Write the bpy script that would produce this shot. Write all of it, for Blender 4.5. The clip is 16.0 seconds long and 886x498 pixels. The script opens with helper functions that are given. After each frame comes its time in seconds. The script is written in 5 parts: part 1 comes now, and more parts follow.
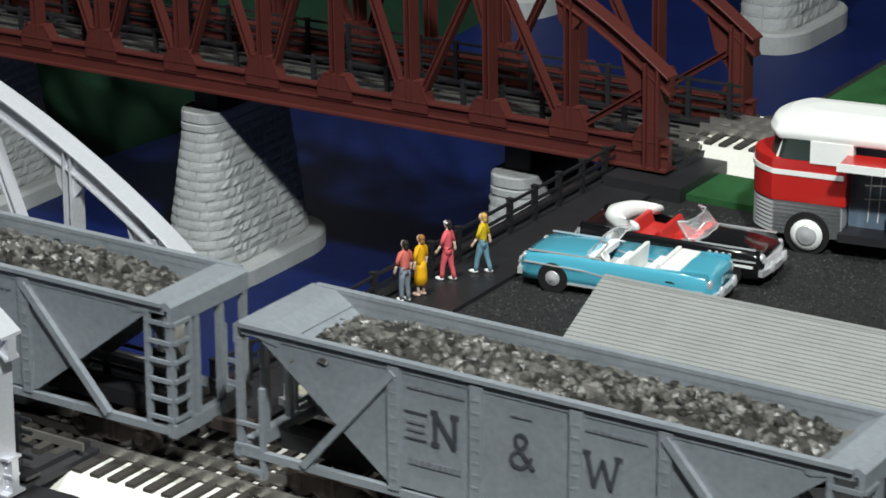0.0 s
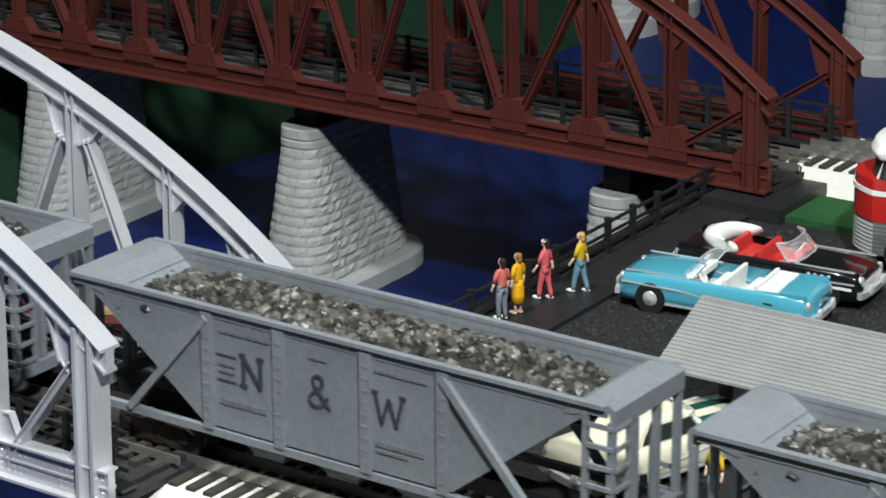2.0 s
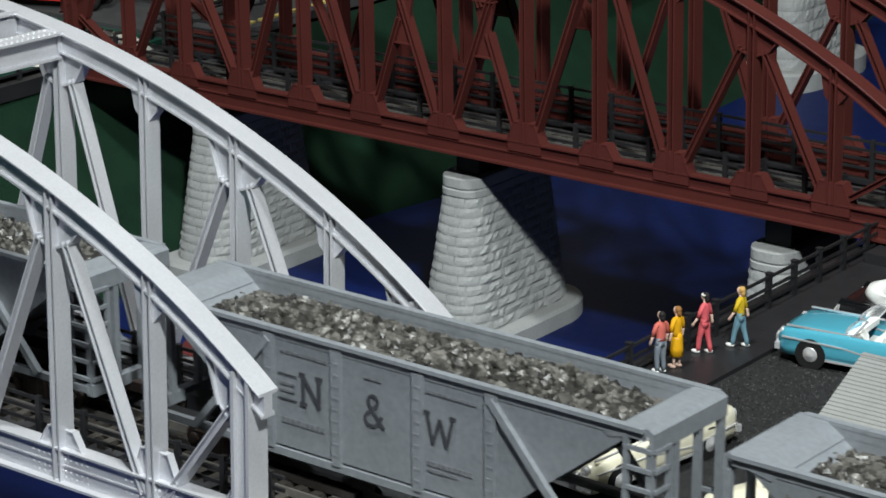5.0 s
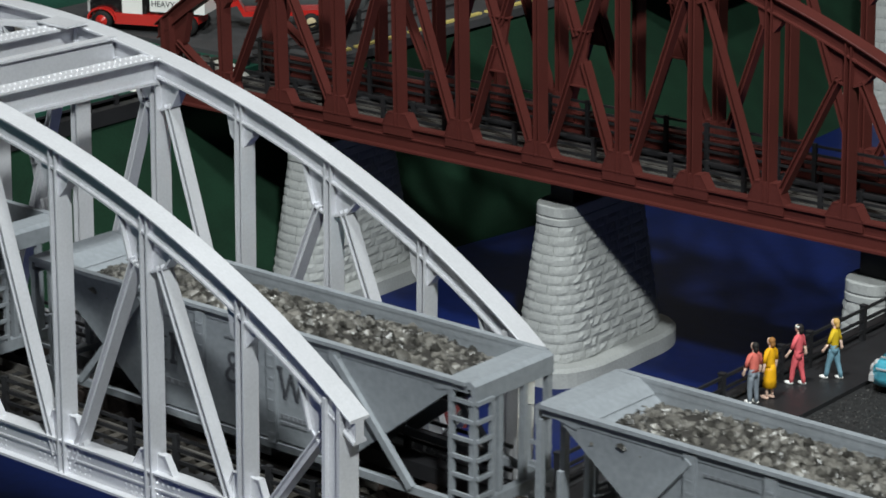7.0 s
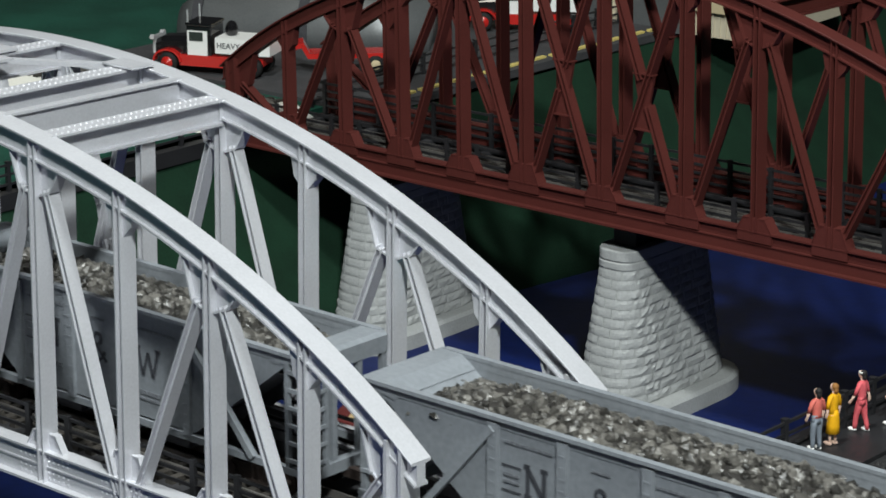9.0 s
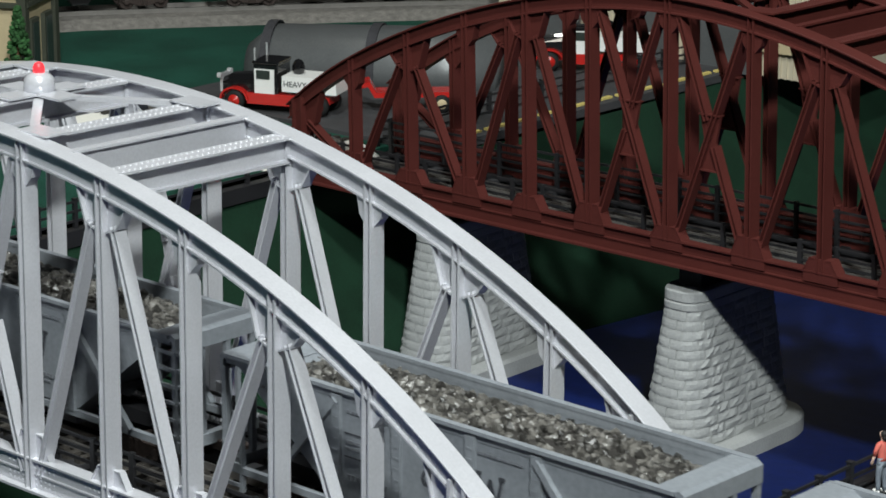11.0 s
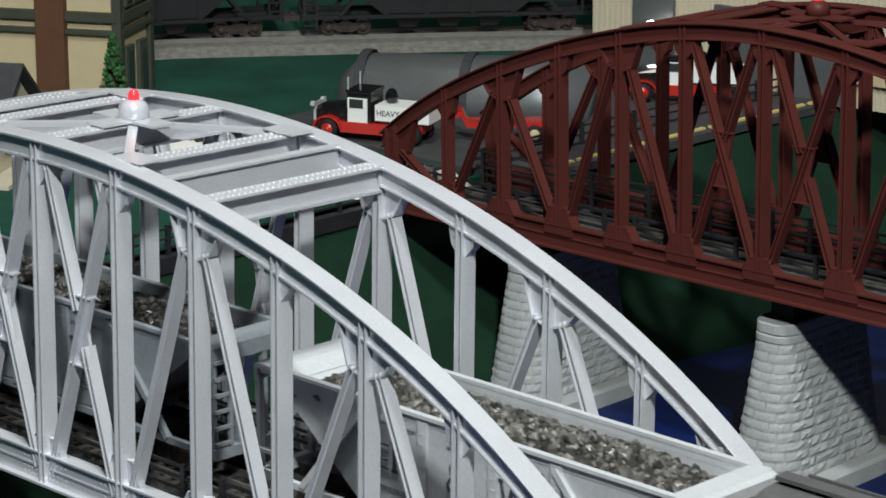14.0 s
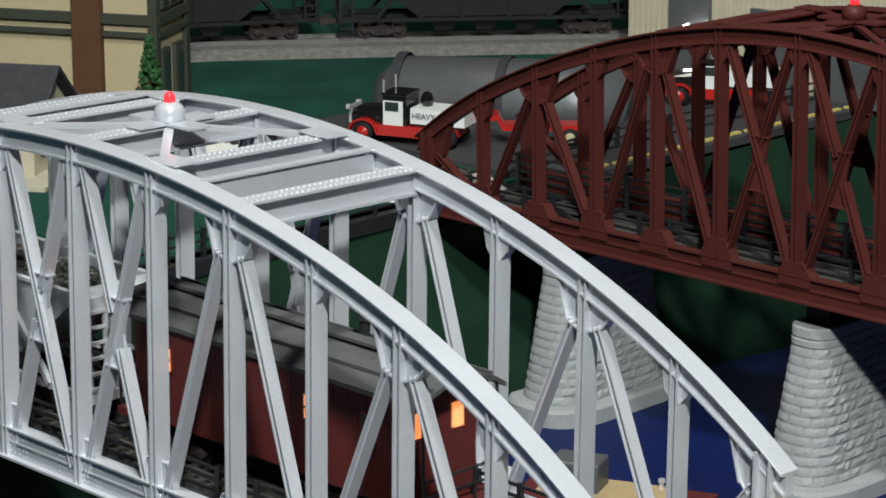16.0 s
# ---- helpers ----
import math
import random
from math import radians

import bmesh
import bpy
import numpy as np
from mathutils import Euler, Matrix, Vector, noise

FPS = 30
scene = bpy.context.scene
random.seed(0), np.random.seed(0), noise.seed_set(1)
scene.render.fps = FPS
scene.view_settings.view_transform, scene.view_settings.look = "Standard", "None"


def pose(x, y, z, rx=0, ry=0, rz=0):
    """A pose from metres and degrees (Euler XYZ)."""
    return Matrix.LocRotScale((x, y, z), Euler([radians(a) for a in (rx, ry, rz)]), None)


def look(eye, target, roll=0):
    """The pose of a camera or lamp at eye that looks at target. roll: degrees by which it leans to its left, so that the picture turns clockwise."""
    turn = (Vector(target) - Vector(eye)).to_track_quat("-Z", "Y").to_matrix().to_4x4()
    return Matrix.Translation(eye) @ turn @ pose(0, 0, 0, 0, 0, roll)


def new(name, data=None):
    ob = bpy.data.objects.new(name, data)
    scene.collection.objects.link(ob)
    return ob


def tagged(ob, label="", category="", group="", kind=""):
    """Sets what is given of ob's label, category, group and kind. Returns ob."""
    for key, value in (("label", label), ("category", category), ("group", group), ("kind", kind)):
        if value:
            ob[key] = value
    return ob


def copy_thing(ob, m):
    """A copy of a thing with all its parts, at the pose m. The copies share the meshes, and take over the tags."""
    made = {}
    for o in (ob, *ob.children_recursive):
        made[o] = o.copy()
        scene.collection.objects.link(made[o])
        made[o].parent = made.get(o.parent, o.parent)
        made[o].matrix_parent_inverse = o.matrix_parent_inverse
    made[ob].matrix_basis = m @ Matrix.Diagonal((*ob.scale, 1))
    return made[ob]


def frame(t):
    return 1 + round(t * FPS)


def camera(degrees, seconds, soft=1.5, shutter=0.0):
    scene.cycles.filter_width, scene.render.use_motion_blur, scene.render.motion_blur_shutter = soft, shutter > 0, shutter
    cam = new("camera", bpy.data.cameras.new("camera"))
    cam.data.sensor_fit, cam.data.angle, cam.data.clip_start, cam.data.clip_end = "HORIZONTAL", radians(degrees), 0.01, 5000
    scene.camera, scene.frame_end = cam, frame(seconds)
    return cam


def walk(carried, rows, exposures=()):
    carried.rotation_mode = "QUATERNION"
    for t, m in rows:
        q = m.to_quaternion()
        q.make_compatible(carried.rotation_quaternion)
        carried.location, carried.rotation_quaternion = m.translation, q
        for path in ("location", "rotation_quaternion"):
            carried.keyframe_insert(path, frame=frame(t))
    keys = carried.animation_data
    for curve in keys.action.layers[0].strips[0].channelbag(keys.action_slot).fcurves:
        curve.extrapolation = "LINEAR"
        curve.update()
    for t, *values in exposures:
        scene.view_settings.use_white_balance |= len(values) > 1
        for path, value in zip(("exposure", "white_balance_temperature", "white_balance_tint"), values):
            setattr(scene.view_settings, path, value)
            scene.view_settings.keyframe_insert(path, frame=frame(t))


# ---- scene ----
cam = camera(18.4, 16.0, 1.7, 0.2)
# A tripod head: one standpoint, panning left and tilting up.  Seconds, yaw, pitch.
EYE = (0.0, 0.0, 0.56)
PAN = [
    (0.0, 31.300, -19.500),
    (0.5, 31.986, -19.406),
    (1.0, 32.494, -19.344),
    (1.5, 32.972, -19.243),
    (2.0, 33.464, -19.120),
    (2.5, 33.988, -18.939),
    (3.0, 34.598, -18.779),
    (3.5, 35.130, -18.602),
    (4.0, 35.726, -18.366),
    (6.5, 38.624, -17.688),
    (7.0, 39.044, -17.488),
    (7.5, 39.487, -17.353),
    (8.0, 39.745, -17.096),
    (8.5, 40.017, -16.835),
    (9.0, 40.420, -16.589),
    (11.5, 42.211, -15.614),
    (12.0, 42.606, -15.488),
    (12.5, 42.944, -15.397),
    (13.0, 43.271, -15.303),
    (13.5, 43.535, -15.171),
    (14.0, 43.826, -15.144),
    (14.5, 44.051, -15.130),
    (15.0, 44.312, -15.126),
    (15.5, 44.498, -15.107),
    (16.0, 44.585, -15.078),
]
walk(cam, [(t, pose(*EYE, 90 + pitch, 0, yaw)) for t, yaw, pitch in PAN],
     [(0.0, 0.0), (4.0, 0.0), (16.0, 0.0)])

# ---------------------------------------------------------------- light
world = bpy.data.worlds.new("room_air")
scene.world = world
world.use_nodes = True
world.node_tree.nodes["Background"].inputs[0].default_value = (0.55, 0.62, 0.75, 1)
world.node_tree.nodes["Background"].inputs[1].default_value = 0.036


def area_lamp(name, eye, target, watts, size, colour):
    data = bpy.data.lights.new(name, "AREA")
    data.energy, data.size, data.color = watts, size, colour
    data.shape = "DISK"
    ob = new(name, data)
    ob.matrix_world = look(eye, target)
    return ob


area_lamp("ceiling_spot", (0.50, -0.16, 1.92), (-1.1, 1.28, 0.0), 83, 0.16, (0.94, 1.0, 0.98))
area_lamp("ceiling_spot", (-0.9, 0.75, 1.95), (-1.3, 1.1, 0.0), 31, 0.20, (0.95, 1.0, 0.97))
# unseen back fill, added to brighten the far bank
area_lamp("ceiling_spot", (-2.3, 1.9, 1.95), (-2.2, 2.1, 0.0), 4.2, 0.40, (1.0, 0.95, 0.85))

# ---------------------------------------------------------------- materials


def mat(name, colour, rough=0.6, metal=0.0, vary=0.25, scale=60.0, bump=0.15, fine=600.0, island=False, emit=None, coat=0.0):
    m = bpy.data.materials.new(name)
    m.use_nodes = True
    nt = m.node_tree
    b = nt.nodes["Principled BSDF"]
    b.inputs["Roughness"].default_value, b.inputs["Metallic"].default_value = rough, metal
    b.inputs["Coat Weight"].default_value = coat
    b.inputs["Specular IOR Level"].default_value = 0.5 if rough < 0.5 else 0.22
    tc = nt.nodes.new("ShaderNodeTexCoord")
    n1, n2 = nt.nodes.new("ShaderNodeTexNoise"), nt.nodes.new("ShaderNodeTexNoise")
    n1.inputs["Scale"].default_value, n2.inputs["Scale"].default_value = scale, fine
    n1.inputs["Detail"].default_value, n2.inputs["Detail"].default_value = 4, 3
    nt.links.new(tc.outputs["Object"], n1.inputs["Vector"])
    nt.links.new(tc.outputs["Object"], n2.inputs["Vector"])
    add = nt.nodes.new("ShaderNodeMath")
    add.operation = "ADD"
    nt.links.new(n1.outputs["Fac"], add.inputs[0])
    nt.links.new(n2.outputs["Fac"], add.inputs[1])
    last = add
    if island:
        geo = nt.nodes.new("ShaderNodeNewGeometry")
        a2 = nt.nodes.new("ShaderNodeMath")
        a2.operation = "ADD"
        mul = nt.nodes.new("ShaderNodeMath")
        mul.operation = "MULTIPLY_ADD"
        mul.inputs[1].default_value, mul.inputs[2].default_value = 1.2, -0.6
        nt.links.new(geo.outputs["Random Per Island"], mul.inputs[0])
        nt.links.new(add.outputs[0], a2.inputs[0])
        nt.links.new(mul.outputs[0], a2.inputs[1])
        last = a2
    ramp = nt.nodes.new("ShaderNodeMapRange")
    ramp.inputs["From Min"].default_value, ramp.inputs["From Max"].default_value = 0.55, 1.45
    ramp.inputs["To Min"].default_value, ramp.inputs["To Max"].default_value = 1 - vary, 1 + vary
    nt.links.new(last.outputs[0], ramp.inputs["Value"])
    mix = nt.nodes.new("ShaderNodeVectorMath")
    mix.operation = "SCALE"
    mix.inputs[0].default_value = colour
    nt.links.new(ramp.outputs["Result"], mix.inputs["Scale"])
    nt.links.new(mix.outputs[0], b.inputs["Base Color"])
    if bump:
        bp = nt.nodes.new("ShaderNodeBump")
        bp.inputs["Strength"].default_value, bp.inputs["Distance"].default_value = bump, 0.0006
        nt.links.new(n2.outputs["Fac"], bp.inputs["Height"])
        nt.links.new(bp.outputs["Normal"], b.inputs["Normal"])
    if emit:
        b.inputs["Emission Color"].default_value = (*emit[:3], 1)
        b.inputs["Emission Strength"].default_value = emit[3]
    return m


def glass_mat(name, colour):
    m = bpy.data.materials.new(name)
    m.use_nodes = True
    b = m.node_tree.nodes["Principled BSDF"]
    b.inputs["Base Color"].default_value = (*colour, 1)
    b.inputs["Roughness"].default_value = 0.05
    b.inputs["Transmission Weight"].default_value = 0.9
    return m


SILVER = mat("silver_paint", (0.63, 0.635, 0.675), 0.25, 0.32, 0.10, 30, 0.08)
REDOX = mat("red_oxide_paint", (0.086, 0.0212, 0.0178), 0.5, 0.0, 0.18, 30, 0.1)
STONE = mat("grey_cast_stone", (0.36, 0.37, 0.37), 0.75, 0.0, 0.16, 40, 0.6, 500)
STONE_DK = mat("grey_mortar", (0.35, 0.36, 0.355), 0.85, 0.0, 0.15, 40, 0.5)
BLACK = mat("black_plastic", (0.018, 0.018, 0.02), 0.45, 0.0, 0.3, 50, 0.1)
DECK = mat("bridge_deck_grey", (0.035, 0.035, 0.038), 0.6, 0.0, 0.3, 60, 0.3)
TIE = mat("dark_tie", (0.05, 0.045, 0.04), 0.8, 0.0, 0.3, 80, 0.4)
RAIL = mat("nickel_rail", (0.42, 0.40, 0.38), 0.35, 0.8, 0.2, 80, 0.1)
WHITE_BED = mat("white_plaster", (0.78, 0.76, 0.70), 0.7, 0.0, 0.08, 40, 0.2)
WATER = mat("blue_painted_water", (0.0035, 0.011, 0.075), 0.5, 0.0, 0.35, 9, 0.25, 90)
TEALTURF = mat("teal_green_turf", (0.010, 0.057, 0.039), 0.95, 0.0, 0.6, 14, 1.0, 420)
GRASS = mat("green_turf", (0.005, 0.024, 0.012), 0.95, 0.0, 0.5, 25, 1.0, 700)
TURF = mat("bright_turf", (0.020, 0.085, 0.026), 0.95, 0.0, 0.45, 40, 1.0, 900)
PEBBLE = mat("gravel_grain", (0.045, 0.044, 0.043), 0.6, 0.0, 0.95, 400, 0.2, 900, island=True)
LOT = mat("black_gravel_lot", (0.020, 0.020, 0.021), 0.8, 0.0, 0.9, 300, 1.0, 900)
ROAD = mat("grey_asphalt", (0.055, 0.055, 0.058), 0.8, 0.0, 0.3, 60, 0.6, 900)
YELLOW = mat("yellow_line_paint", (0.62, 0.50, 0.16), 0.7, 0.0, 0.2, 90, 0.2)
HOPPER = mat("weathered_grey_paint", (0.215, 0.233, 0.256), 0.42, 0.0, 0.22, 22, 0.08, 300)
HOPPER_W = mat("pale_grey_paint", (0.46, 0.47, 0.49), 0.4, 0.0, 0.14, 22, 0.08, 300)
HOPPER_K = mat("black_car_paint", (0.016, 0.016, 0.018), 0.4, 0.0, 0.3, 40, 0.1)
LETTER = mat("faded_black_lettering", (0.050, 0.053, 0.062), 0.6, 0.0, 0.3, 200, 0.0)
LETTER_F = mat("faint_grey_lettering", (0.165, 0.175, 0.195), 0.6, 0.0, 0.4, 300, 0.0)
COAL = mat("glossy_coal", (0.080, 0.076, 0.069), 0.32, 0.0, 0.7, 90, 0.6, 500, island=True)
COALDUST = mat("coal_dust", (0.030, 0.028, 0.026), 0.6, 0.0, 0.5, 300, 0.5, 900)
TRUCK = mat("rusty_truck_frame", (0.055, 0.042, 0.038), 0.6, 0.2, 0.4, 90, 0.3)
CABOOSE = mat("caboose_red", (0.105, 0.022, 0.021), 0.5, 0.0, 0.2, 40, 0.15)
CAB_ROOF = mat("caboose_roof_grey", (0.075, 0.075, 0.075), 0.8, 0.0, 0.3, 50, 0.4)
WARM = mat("lit_window", (0.9, 0.45, 0.2), 0.5, 0.0, 0.2, 300, 0.0, emit=(1.0, 0.28, 0.09, 1.1))
REDLAMP = mat("red_beacon_lens", (0.6, 0.03, 0.03), 0.2, 0.0, 0.1, 90, 0.0, emit=(1.0, 0.03, 0.05, 1.0))
LAMP = mat("lamp_glow", (1, 1, 1), 0.4, 0.0, 0.0, 10, 0.0, emit=(1.0, 0.97, 0.92, 9.0))
CHROME = mat("chrome", (0.80, 0.80, 0.82), 0.18, 0.55, 0.08, 90, 0.05)
TEAL = mat("turquoise_enamel", (0.075, 0.36, 0.48), 0.22, 0.0, 0.05, 30, 0.0, coat=0.6)
NOIR = mat("black_enamel", (0.008, 0.008, 0.009), 0.15, 0.0, 0.1, 30, 0.0, coat=0.6)
CREAM = mat("cream_enamel", (0.78, 0.74, 0.58), 0.3, 0.0, 0.05, 30, 0.0, coat=0.4)
BOTTLE = mat("dark_green_enamel", (0.012, 0.08, 0.06), 0.2, 0.0, 0.1, 30, 0.0, coat=0.6)
WHITE = mat("white_enamel", (0.82, 0.82, 0.80), 0.35, 0.0, 0.05, 40, 0.03)
SEAT_R = mat("red_vinyl", (0.52, 0.03, 0.025), 0.4, 0.0, 0.1, 60, 0.05)
RED = mat("fire_red_enamel", (0.48, 0.018, 0.014), 0.25, 0.0, 0.1, 30, 0.02, coat=0.4)
TYRE = mat("tyre_rubber", (0.014, 0.014, 0.014), 0.7, 0.0, 0.2, 90, 0.1)
CLEAR = glass_mat("clear_plastic", (0.9, 0.93, 0.95))
SHOWROOM = mat("blue_grey_panel", (0.12, 0.16, 0.22), 0.4, 0.0, 0.15, 60, 0.05)
ROOFING = mat("grey_clapboard_roofing", (0.27, 0.275, 0.27), 0.7, 0.0, 0.12, 60, 0.3)
BEIGE = mat("beige_stucco", (0.52, 0.43, 0.27), 0.8, 0.0, 0.1, 60, 0.4)
BEIGE2 = mat("cream_siding", (0.55, 0.49, 0.37), 0.7, 0.0, 0.1, 60, 0.2)
TIMBER = mat("brown_timber", (0.11, 0.052, 0.028), 0.7, 0.0, 0.2, 70, 0.2)
GREENTRIM = mat("dark_green_trim", (0.055, 0.06, 0.045), 0.6, 0.0, 0.2, 70, 0.1)
PANE = mat("dark_window", (0.035, 0.045, 0.04), 0.15, 0.0, 0.2, 80, 0.0)
SLATE = mat("dark_slate_roof", (0.045, 0.045, 0.05), 0.8, 0.0, 0.3, 80, 0.4)
BALLAST = mat("grey_ballast", (0.20, 0.19, 0.175), 0.95, 0.0, 0.5, 120, 1.0, 700)
LEAF = mat("conifer_green", (0.03, 0.09, 0.03), 0.8, 0.0, 0.5, 200, 0.3, island=True)
GREYMETAL = mat("grey_sheet_metal", (0.13, 0.137, 0.14), 0.4, 0.3, 0.2, 30, 0.1)
WALL = mat("dark_room_wall", (0.10, 0.10, 0.11), 0.9, 0.0, 0.15, 2, 0.2)
TAN = mat("tan_deck", (0.42, 0.31, 0.17), 0.7, 0.0, 0.2, 80, 0.2)
SKIN = mat("painted_flesh", (0.72, 0.50, 0.40), 0.6, 0.0, 0.05, 100, 0.0)
FIG = {k: mat("figure_" + k, c, 0.6, 0.0, 0.1, 150, 0.0) for k, c in dict(
    coral=(0.62, 0.15, 0.12), grey=(0.20, 0.23, 0.27), gold=(0.75, 0.38, 0.01), mustard=(0.62, 0.42, 0.02),
    denim=(0.16, 0.30, 0.38), hair=(0.28, 0.13, 0.04), dark=(0.02, 0.018, 0.018), blonde=(0.55, 0.33, 0.10), pink=(0.68, 0.12, 0.14)).items()}

# ---------------------------------------------------------------- mesh helpers


def box(bm, cx, cy, cz, sx, sy, sz):
    vs = [bm.verts.new((cx + sx * i / 2, cy + sy * j / 2, cz + sz * k / 2)) for i in (-1, 1) for j in (-1, 1) for k in (-1, 1)]
    for f in ((0, 1, 3, 2), (4, 6, 7, 5), (0, 4, 5, 1), (2, 3, 7, 6), (0, 2, 6, 4), (1, 5, 7, 3)):
        bm.faces.new([vs[i] for i in f])
    return vs


def bar(bm, p, q, w, h, side=None):
    """A box from p to q, w wide across and h high."""
    p, q = Vector(p), Vector(q)
    d = (q - p).normalized()
    s = Vector(side).normalized() if side else d.cross(Vector((0, 0, 1)))
    if s.length < 1e-4:
        s = Vector((0, 1, 0))
    s.normalize()
    u = s.cross(d).normalized()
    vs = [bm.verts.new(e + s * w * i / 2 + u * h * j / 2) for e in (p, q) for i, j in ((-1, -1), (1, -1), (1, 1), (-1, 1))]
    for f in ((3, 2, 1, 0), (4, 5, 6, 7), (0, 1, 5, 4), (1, 2, 6, 5), (2, 3, 7, 6), (3, 0, 4, 7)):
        bm.faces.new([vs[i] for i in f])


def ring(bm, c, ax, r, seg=14, phase=0.0):
    ax = Vector(ax).normalized()
    s = ax.orthogonal().normalized()
    t = ax.cross(s)
    return [bm.verts.new(Vector(c) + r * (math.cos(2 * math.pi * (i + phase) / seg) * s + math.sin(2 * math.pi * (i + phase) / seg) * t)) for i in range(seg)]


def loft(bm, rings, cap=True, closed=True):
    for a, b in zip(rings, rings[1:]):
        n = len(a)
        for i in range(n if closed else n - 1):
            bm.faces.new((a[i], a[(i + 1) % n], b[(i + 1) % n], b[i]))
    if cap:
        bm.faces.new(list(reversed(rings[0])))
        bm.faces.new(rings[-1])


def lathe(bm, p, ax, stations, seg=16):
    """stations: (distance along ax, radius)."""
    ax = Vector(ax).normalized()
    loft(bm, [ring(bm, Vector(p) + ax * d, ax, max(r, 1e-5), seg) for d, r in stations])


def prism(bm, pts, y0, y1):
    """A polygon in x, z drawn out along y."""
    a = [bm.verts.new((x, y0, z)) for x, z in pts]
    b = [bm.verts.new((x, y1, z)) for x, z in pts]
    loft(bm, [a, b])


def blob(bm, c, r, sub=1, jit=0.0):
    got = bmesh.ops.create_icosphere(bm, subdivisions=sub, radius=1.0)["verts"]
    r = Vector(r) if hasattr(r, "__len__") else Vector((r, r, r))
    for v in got:
        k = 1 + random.uniform(-jit, jit)
        v.co = Vector((v.co.x * r.x * k, v.co.y * r.y * k, v.co.z * r.z * k)) + Vector(c)


def part(name, bm, material, parent, label="", smooth=False, bevel=0.0):
    bmesh.ops.recalc_face_normals(bm, faces=bm.faces)
    me = bpy.data.meshes.new(name)
    bm.to_mesh(me)
    bm.free()
    for m in material if isinstance(material, (list, tuple)) else [material]:
        me.materials.append(m)
    if smooth:
        for p in me.polygons:
            p.use_smooth = True
    ob = new(name, me)
    ob.parent = parent
    if bevel:
        mod = ob.modifiers.new("edge", "BEVEL")
        mod.width, mod.segments, mod.limit_method = bevel, 2, "ANGLE"
    if label:
        tagged(ob, label)
    return ob


def thing(name, m, label, category, group="", kind=""):
    ob = new(name)
    ob.empty_display_size = 0.02
    ob.matrix_world = m
    return tagged(ob, label, category, group, kind)


def solid(name, bm, material, label, category="", kind="structure", smooth=False):
    return tagged(part(name, bm, material, None, "", smooth), label, category, "", kind)


B = bmesh.new

# ---------------------------------------------------------------- the room and the ground
WATER_Z, LOT_Z, RAIL_Z, DECK_Z = -0.20, -0.042, -0.025, -0.033

bm = B()
box(bm, -1.2, 1.9, WATER_Z - 0.02, 1.7, 4.6, 0.04)
solid("water", bm, WATER, "dark blue painted river surface between the banks", "water")

bm = B()
box(bm, 2.085, 1.9, -0.121, 5.80, 2.6, 0.158)
solid("ground", bm, LOT, "black gravel parking lot beside the river", "ground")

# far shore: a turfed slope from the water up to the level of the road
def shore_x(y):
    return -1.49 + 0.05 * math.sin(3.1 * y) + (0.10 * (y - 2.3) * -1 if y > 2.3 else 0)


bm = B()
rowsv = []
for j in range(60):
    y = 0.5 + j * 3.0 / 59
    top = -1.705 if y < 1.82 else -1.705 + 0.055 * min(1, (y - 1.82) / 0.1)
    foot = shore_x(y)
    r = []
    for i in range(15):
        u = i / 14
        x = top + (foot - top) * u
        z = -0.05 - 0.152 * (u ** 0.85) + 0.004 * noise.noise((x * 30, y * 30, 0)) * (0 < i < 14)
        r.append(bm.verts.new((x, y, z)))
    rowsv.append(r)
for a, b in zip(rowsv, rowsv[1:]):
    for i in range(14):
        bm.faces.new((a[i], a[i + 1], b[i + 1], b[i]))
solid("river_bank", bm, GRASS, "dark green turf bank sloping down to the river", "bank", smooth=True)

bm = B()
box(bm, -4.18, 1.9, -0.125, 4.95, 4.6, 0.16)
solid("ground", bm, TEALTURF, "green turf ground on the far bank", "ground")

bm = B()
pts = [(-1.656 + 0.03 * max(0, y - 2.1), y) for y in (1.83, 1.95, 2.07, 2.19, 2.31, 2.45, 2.6)]
for (xa, ya), (xb, yb) in zip(pts, pts[1:]):
    vs = [bm.verts.new(v) for v in ((xa, ya, -0.041), (xb, yb, -0.041), (xb - 0.36, yb, -0.041), (xa - 0.36, ya, -0.041))]
    lo = [bm.verts.new(v.co - Vector((0, 0, 0.008))) for v in vs]
    loft(bm, [lo, vs])
road = solid("road", bm, ROAD, "dark grey asphalt road on the far bank", "road")
bm = B()
y = 1.86
while y < 2.5:
    box(bm, -1.668 + 0.03 * max(0, y - 2.1), y, -0.0405, 0.005, 0.032, 0.003)
    y += 0.040
part("yellow_line", bm, YELLOW, road, "dashed yellow line")

bm = B()
for x, sx, y, sy in ((-6.75, 0.1, 1.5, 7.2), (5.05, 0.1, 1.5, 7.2)):
    box(bm, x, y, 0.7, sx, sy, 3.4)
solid("wall_side", bm, WALL, "plain dark side walls of the exhibition room", "wall")
bm = B()
box(bm, -0.85, 5.05, 0.7, 11.7, 0.1, 3.4)
solid("wall_far", bm, WALL, "plain dark far wall of the exhibition room", "wall")
bm = B()
box(bm, -0.85, -2.05, 0.7, 11.7, 0.1, 3.4)
solid("wall_near", bm, WALL, "plain dark near wall of the exhibition room", "wall")
bm = B()
box(bm, -0.85, 1.5, 2.45, 11.9, 7.2, 0.1)
solid("ceiling", bm, WALL, "plain dark ceiling of the exhibition room", "ceiling")
bm = B()
box(bm, -0.85, 1.5, -1.05, 11.9, 7.2, 0.1)
solid("floor", bm, WALL, "plain dark floor of the exhibition room", "floor")

# ---------------------------------------------------------------- track beds


TRACK_TURN = -1.15   # the near track's turn from the x axis, degrees


